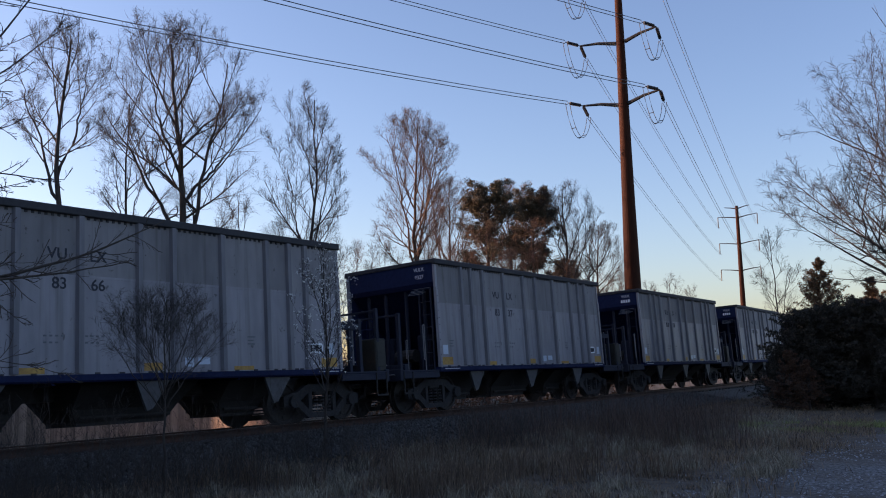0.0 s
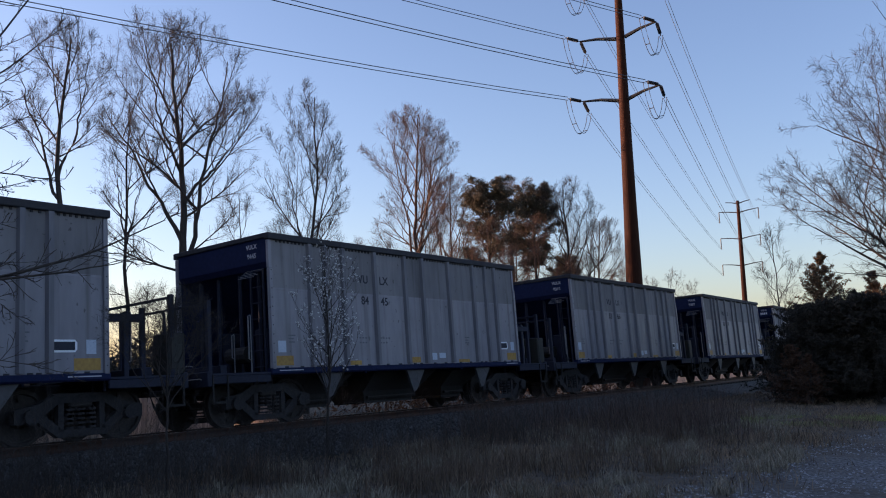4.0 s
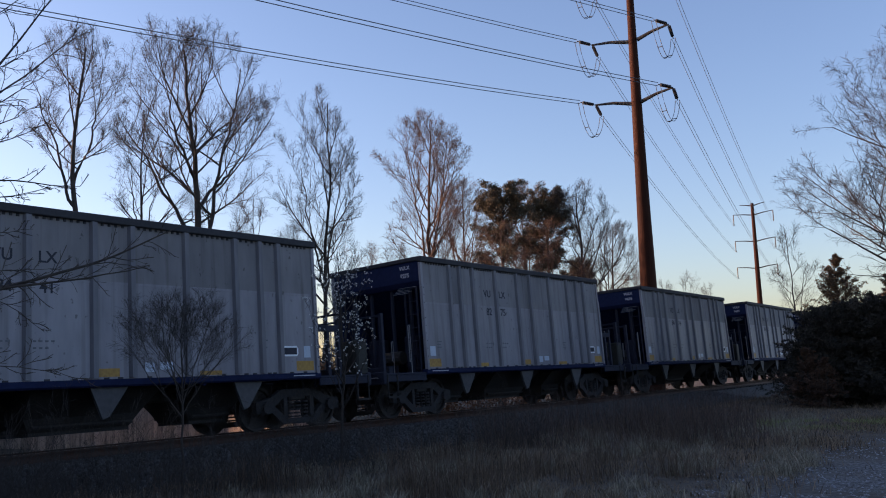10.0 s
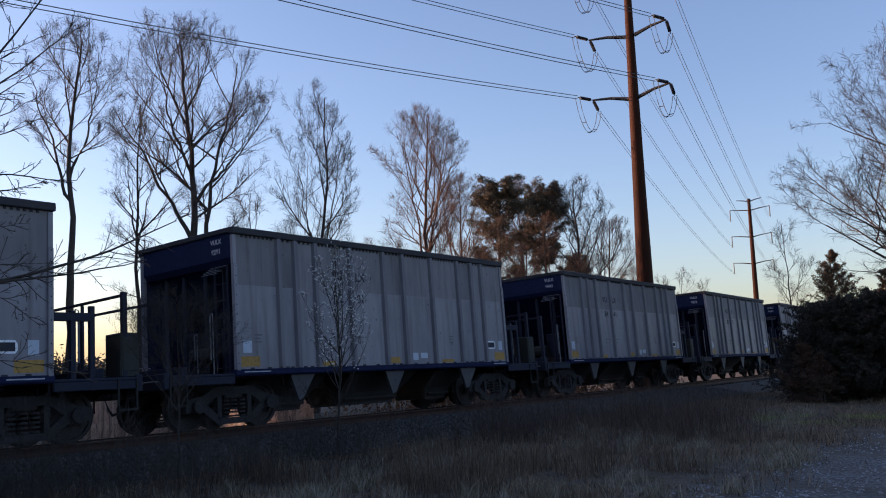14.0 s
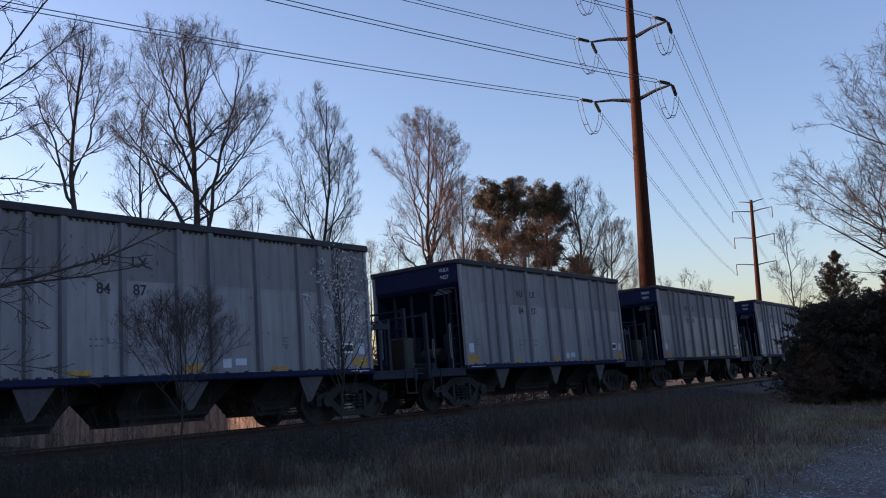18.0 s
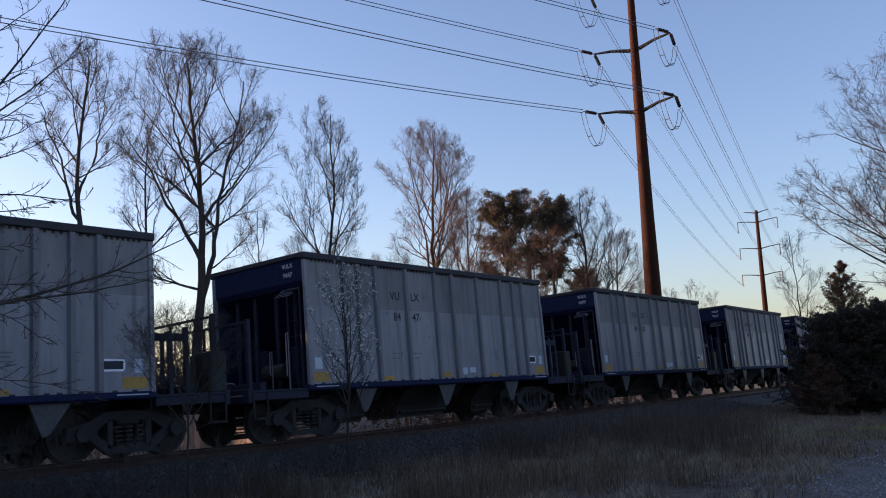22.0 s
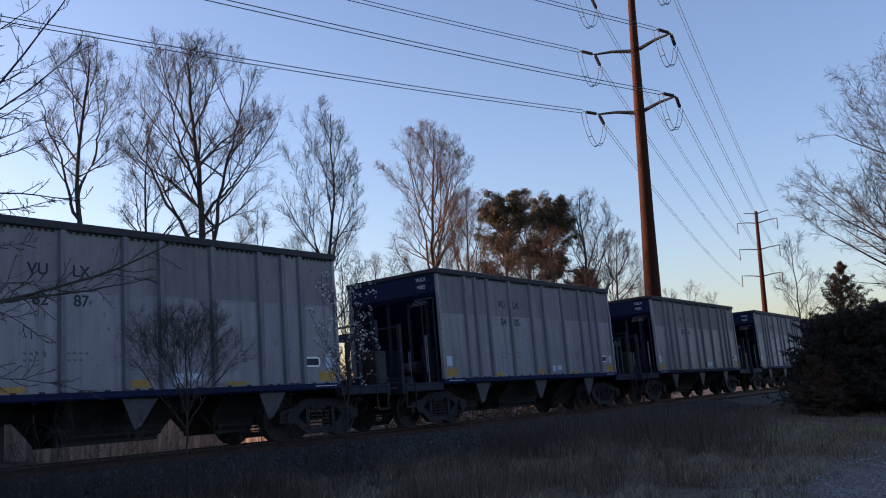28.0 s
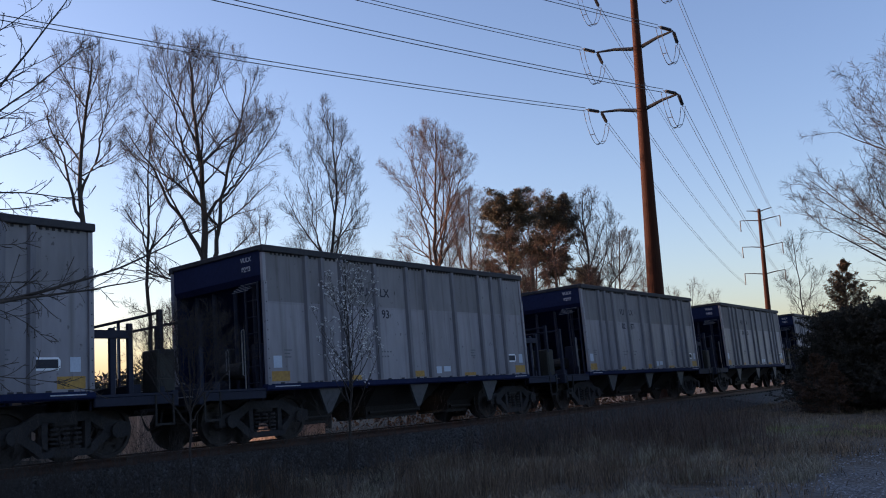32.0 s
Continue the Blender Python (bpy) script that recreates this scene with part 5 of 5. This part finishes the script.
build_near_tree()
build_pear()
build_shrub()


def blades(seed, count, place, tall, wide, lean=0.35):
    """Single blades: a bent strip of three points each."""
    rng = np.random.default_rng(seed)
    P = place(rng, count)
    count = len(P)
    z = np.array([ground_z(x, y) for x, y in P])
    h = rng.uniform(0.35, 1, count) * tall(P[:, 0], P[:, 1], rng)
    a = rng.uniform(0, 2 * np.pi, count)
    side = np.stack([np.cos(a), np.sin(a), np.zeros(count)], 1) * (wide * rng.uniform(0.6, 1.4, count))[:, None]
    b = rng.uniform(0, 2 * np.pi, count)
    bend = np.stack([np.cos(b), np.sin(b), np.zeros(count)], 1) * (h * rng.uniform(0, lean * 2, count))[:, None]
    root = np.stack([P[:, 0], P[:, 1], z - 0.02], 1)
    up = np.array((0, 0, 1.0))
    v = np.stack([root - side, root + side, root + bend * 0.35 + up * (h * 0.6)[:, None] + side * 0.7, root + bend * 0.35 + up * (h * 0.6)[:, None] - side * 0.7, root + bend + up * h[:, None]], 1)
    o = 5 * np.arange(count)[:, None]
    f = np.concatenate([o + np.array([[0, 1, 2]]), o + np.array([[0, 2, 3]]), o + np.array([[3, 2, 4]])])
    return v.reshape(-1, 3), f


def lot_edge(y):
    return -2.3 - 1.4 * np.sin(y * 0.13) - 0.05 * y


def build_grass():
    def verge(rng, n):
        h, d = np.radians(rng.uniform(20, 78, n * 3)), rng.uniform(8.5, 48, n * 3)
        P = np.stack([-np.cos(h) * d, np.sin(h) * d], 1)
        off = np.hypot(P[:, 0] - (SIDE - HALF - 1 / CURVE), P[:, 1]) - 1 / CURVE
        ok = (off > 2.2 + 1.5 * rng.random(n * 3)) & (P[:, 0] < lot_edge(P[:, 1]) + rng.normal(0, 0.5, n * 3))
        return P[ok][:n]

    def tall(x, y, rng):
        return np.array([0.05 + 0.30 * max(0, noise.noise(Vector((a * 0.45, b * 0.45, 7))) + 0.12) + 0.22 * max(0, noise.noise(Vector((a * 1.9, b * 1.9, 4)))) for a, b in zip(x, y)])
    tagged(new("grass", soup(*blades(6, 78000, verge, tall, 0.006, 0.5), M_GRASS)), "dim dry winter grass on the verge", "grass", kind="stuff")

    def clumps(rng, n):
        k = 70
        h, d = np.radians(rng.uniform(24, 66, k)), rng.uniform(11, 22, k)
        c = np.stack([-np.cos(h) * d, np.sin(h) * d], 1)
        off = np.hypot(c[:, 0] - (SIDE - HALF - 1 / CURVE), c[:, 1]) - 1 / CURVE
        c = c[(off > 4.8) & (c[:, 0] < lot_edge(c[:, 1]) - 0.6)]
        return c[rng.integers(0, len(c), n)] + rng.normal(0, 0.28, (n, 2))
    tagged(new("weeds", soup(*blades(8, 4200, clumps, lambda x, y, r: np.full(len(x), 0.62), 0.004, 0.3), M_WEED)), "brown dead weed stalks beside the track", "weeds", kind="stuff")


def build_brush():
    def bank(rng, n):
        k = 80
        h, d = np.radians(rng.uniform(53.5, 70, k)), rng.uniform(17, 26, k)
        c = np.stack([-np.cos(h) * d, np.sin(h) * d], 1)
        return c[rng.integers(0, k, n)] + rng.normal(0, 0.4, (n, 2))
    tagged(new("brush", soup(*blades(9, 6500, bank, lambda x, y, r: r.uniform(0.35, 1.45, len(x)), 0.004, 0.4), M_BRUSHRED)), "reddish brown dead brush in front of the track", "brush", kind="stuff")

    def tufts(rng, n):
        k = 240
        h, d = np.radians(rng.uniform(24, 74, k)), rng.uniform(9.5, 26, k)
        c = np.stack([-np.cos(h) * d, np.sin(h) * d], 1)
        off = np.hypot(c[:, 0] - (SIDE - HALF - 1 / CURVE), c[:, 1]) - 1 / CURVE
        c = c[(off > 4.2) & (c[:, 0] < lot_edge(c[:, 1]) + 0.5)]
        return c[rng.integers(0, len(c), n)] + rng.normal(0, 0.10, (n, 2))
    tagged(new("grass_tufts", soup(*blades(10, 14000, tufts, lambda x, y, r: np.full(len(x), 0.28), 0.005, 0.6), M_TUFT)), "pale dry grass tufts on the dark verge", "grass", kind="stuff")


def build_gravel():
    """Loose pale stones strewn over the lot."""
    rng = np.random.default_rng(14)
    N = 34000
    h, d = np.radians(rng.uniform(40, 82, N)), 6.5 + 26 * rng.uniform(0, 1, N) ** 1.3
    P = np.stack([-np.cos(h) * d, np.sin(h) * d], 1)
    P = P[(P[:, 0] > lot_edge(P[:, 1]) - 1.2 * rng.random(N) ** 2)]
    P = P[np.array([noise.noise(Vector((x * 0.6, y * 0.6, 5))) > -0.12 for x, y in P])]
    n = len(P)
    size = rng.uniform(0.006, 0.02, (n, 1, 1))
    tet = np.array([(-1, -0.8, 0), (1, -0.7, 0), (0.8, 1, 0), (-0.9, 0.8, 0), (0.1, 0, 0.9)])
    a = rng.uniform(0, 6.3, n)
    c, s = np.cos(a), np.sin(a)
    turn = np.stack([np.stack([c, -s, 0 * c], 1), np.stack([s, c, 0 * c], 1), np.stack([0 * c, 0 * c, 1 + 0 * c], 1)], 1)
    V = np.einsum("nij,nkj->nki", turn, tet[None] * rng.uniform(0.6, 1.3, (n, 5, 3)) * size)
    V += np.stack([P[:, 0], P[:, 1], np.array([ground_z(x, y) for x, y in P])], 1)[:, None]
    f = np.array([(0, 1, 4), (1, 2, 4), (2, 3, 4), (3, 0, 4)])
    tagged(new("gravel", soup(V, (f[None] + 5 * np.arange(n)[:, None, None]).reshape(-1, 3), M_GRAVEL)), "pale loose gravel strewn over the lot", "gravel", kind="stuff")


build_gravel()


# a sunlit strip along the lot, made by brighter grass blades
def build_green():
    def patch(rng, n):
        h, d = np.radians(rng.uniform(70.5, 83, n)), 23.0 + rng.normal(0, 0.7, n)
        P = np.stack([-np.cos(h) * d, np.sin(h) * d], 1)
        return P[np.array([noise.noise(Vector((x * 0.7, y * 0.7, 9))) > -0.15 for x, y in P])]
    tagged(new("sunlit_grass_strip", soup(*blades(12, 13000, patch, lambda x, y, r: np.full(len(x), 0.12), 0.006, 0.5), M_GREEN)), "short green grass at the edge of the lot, a strip of sun put into its colour", "grass", kind="stuff")


build_grass()
build_stalks()
build_brush()
build_green()


motions()
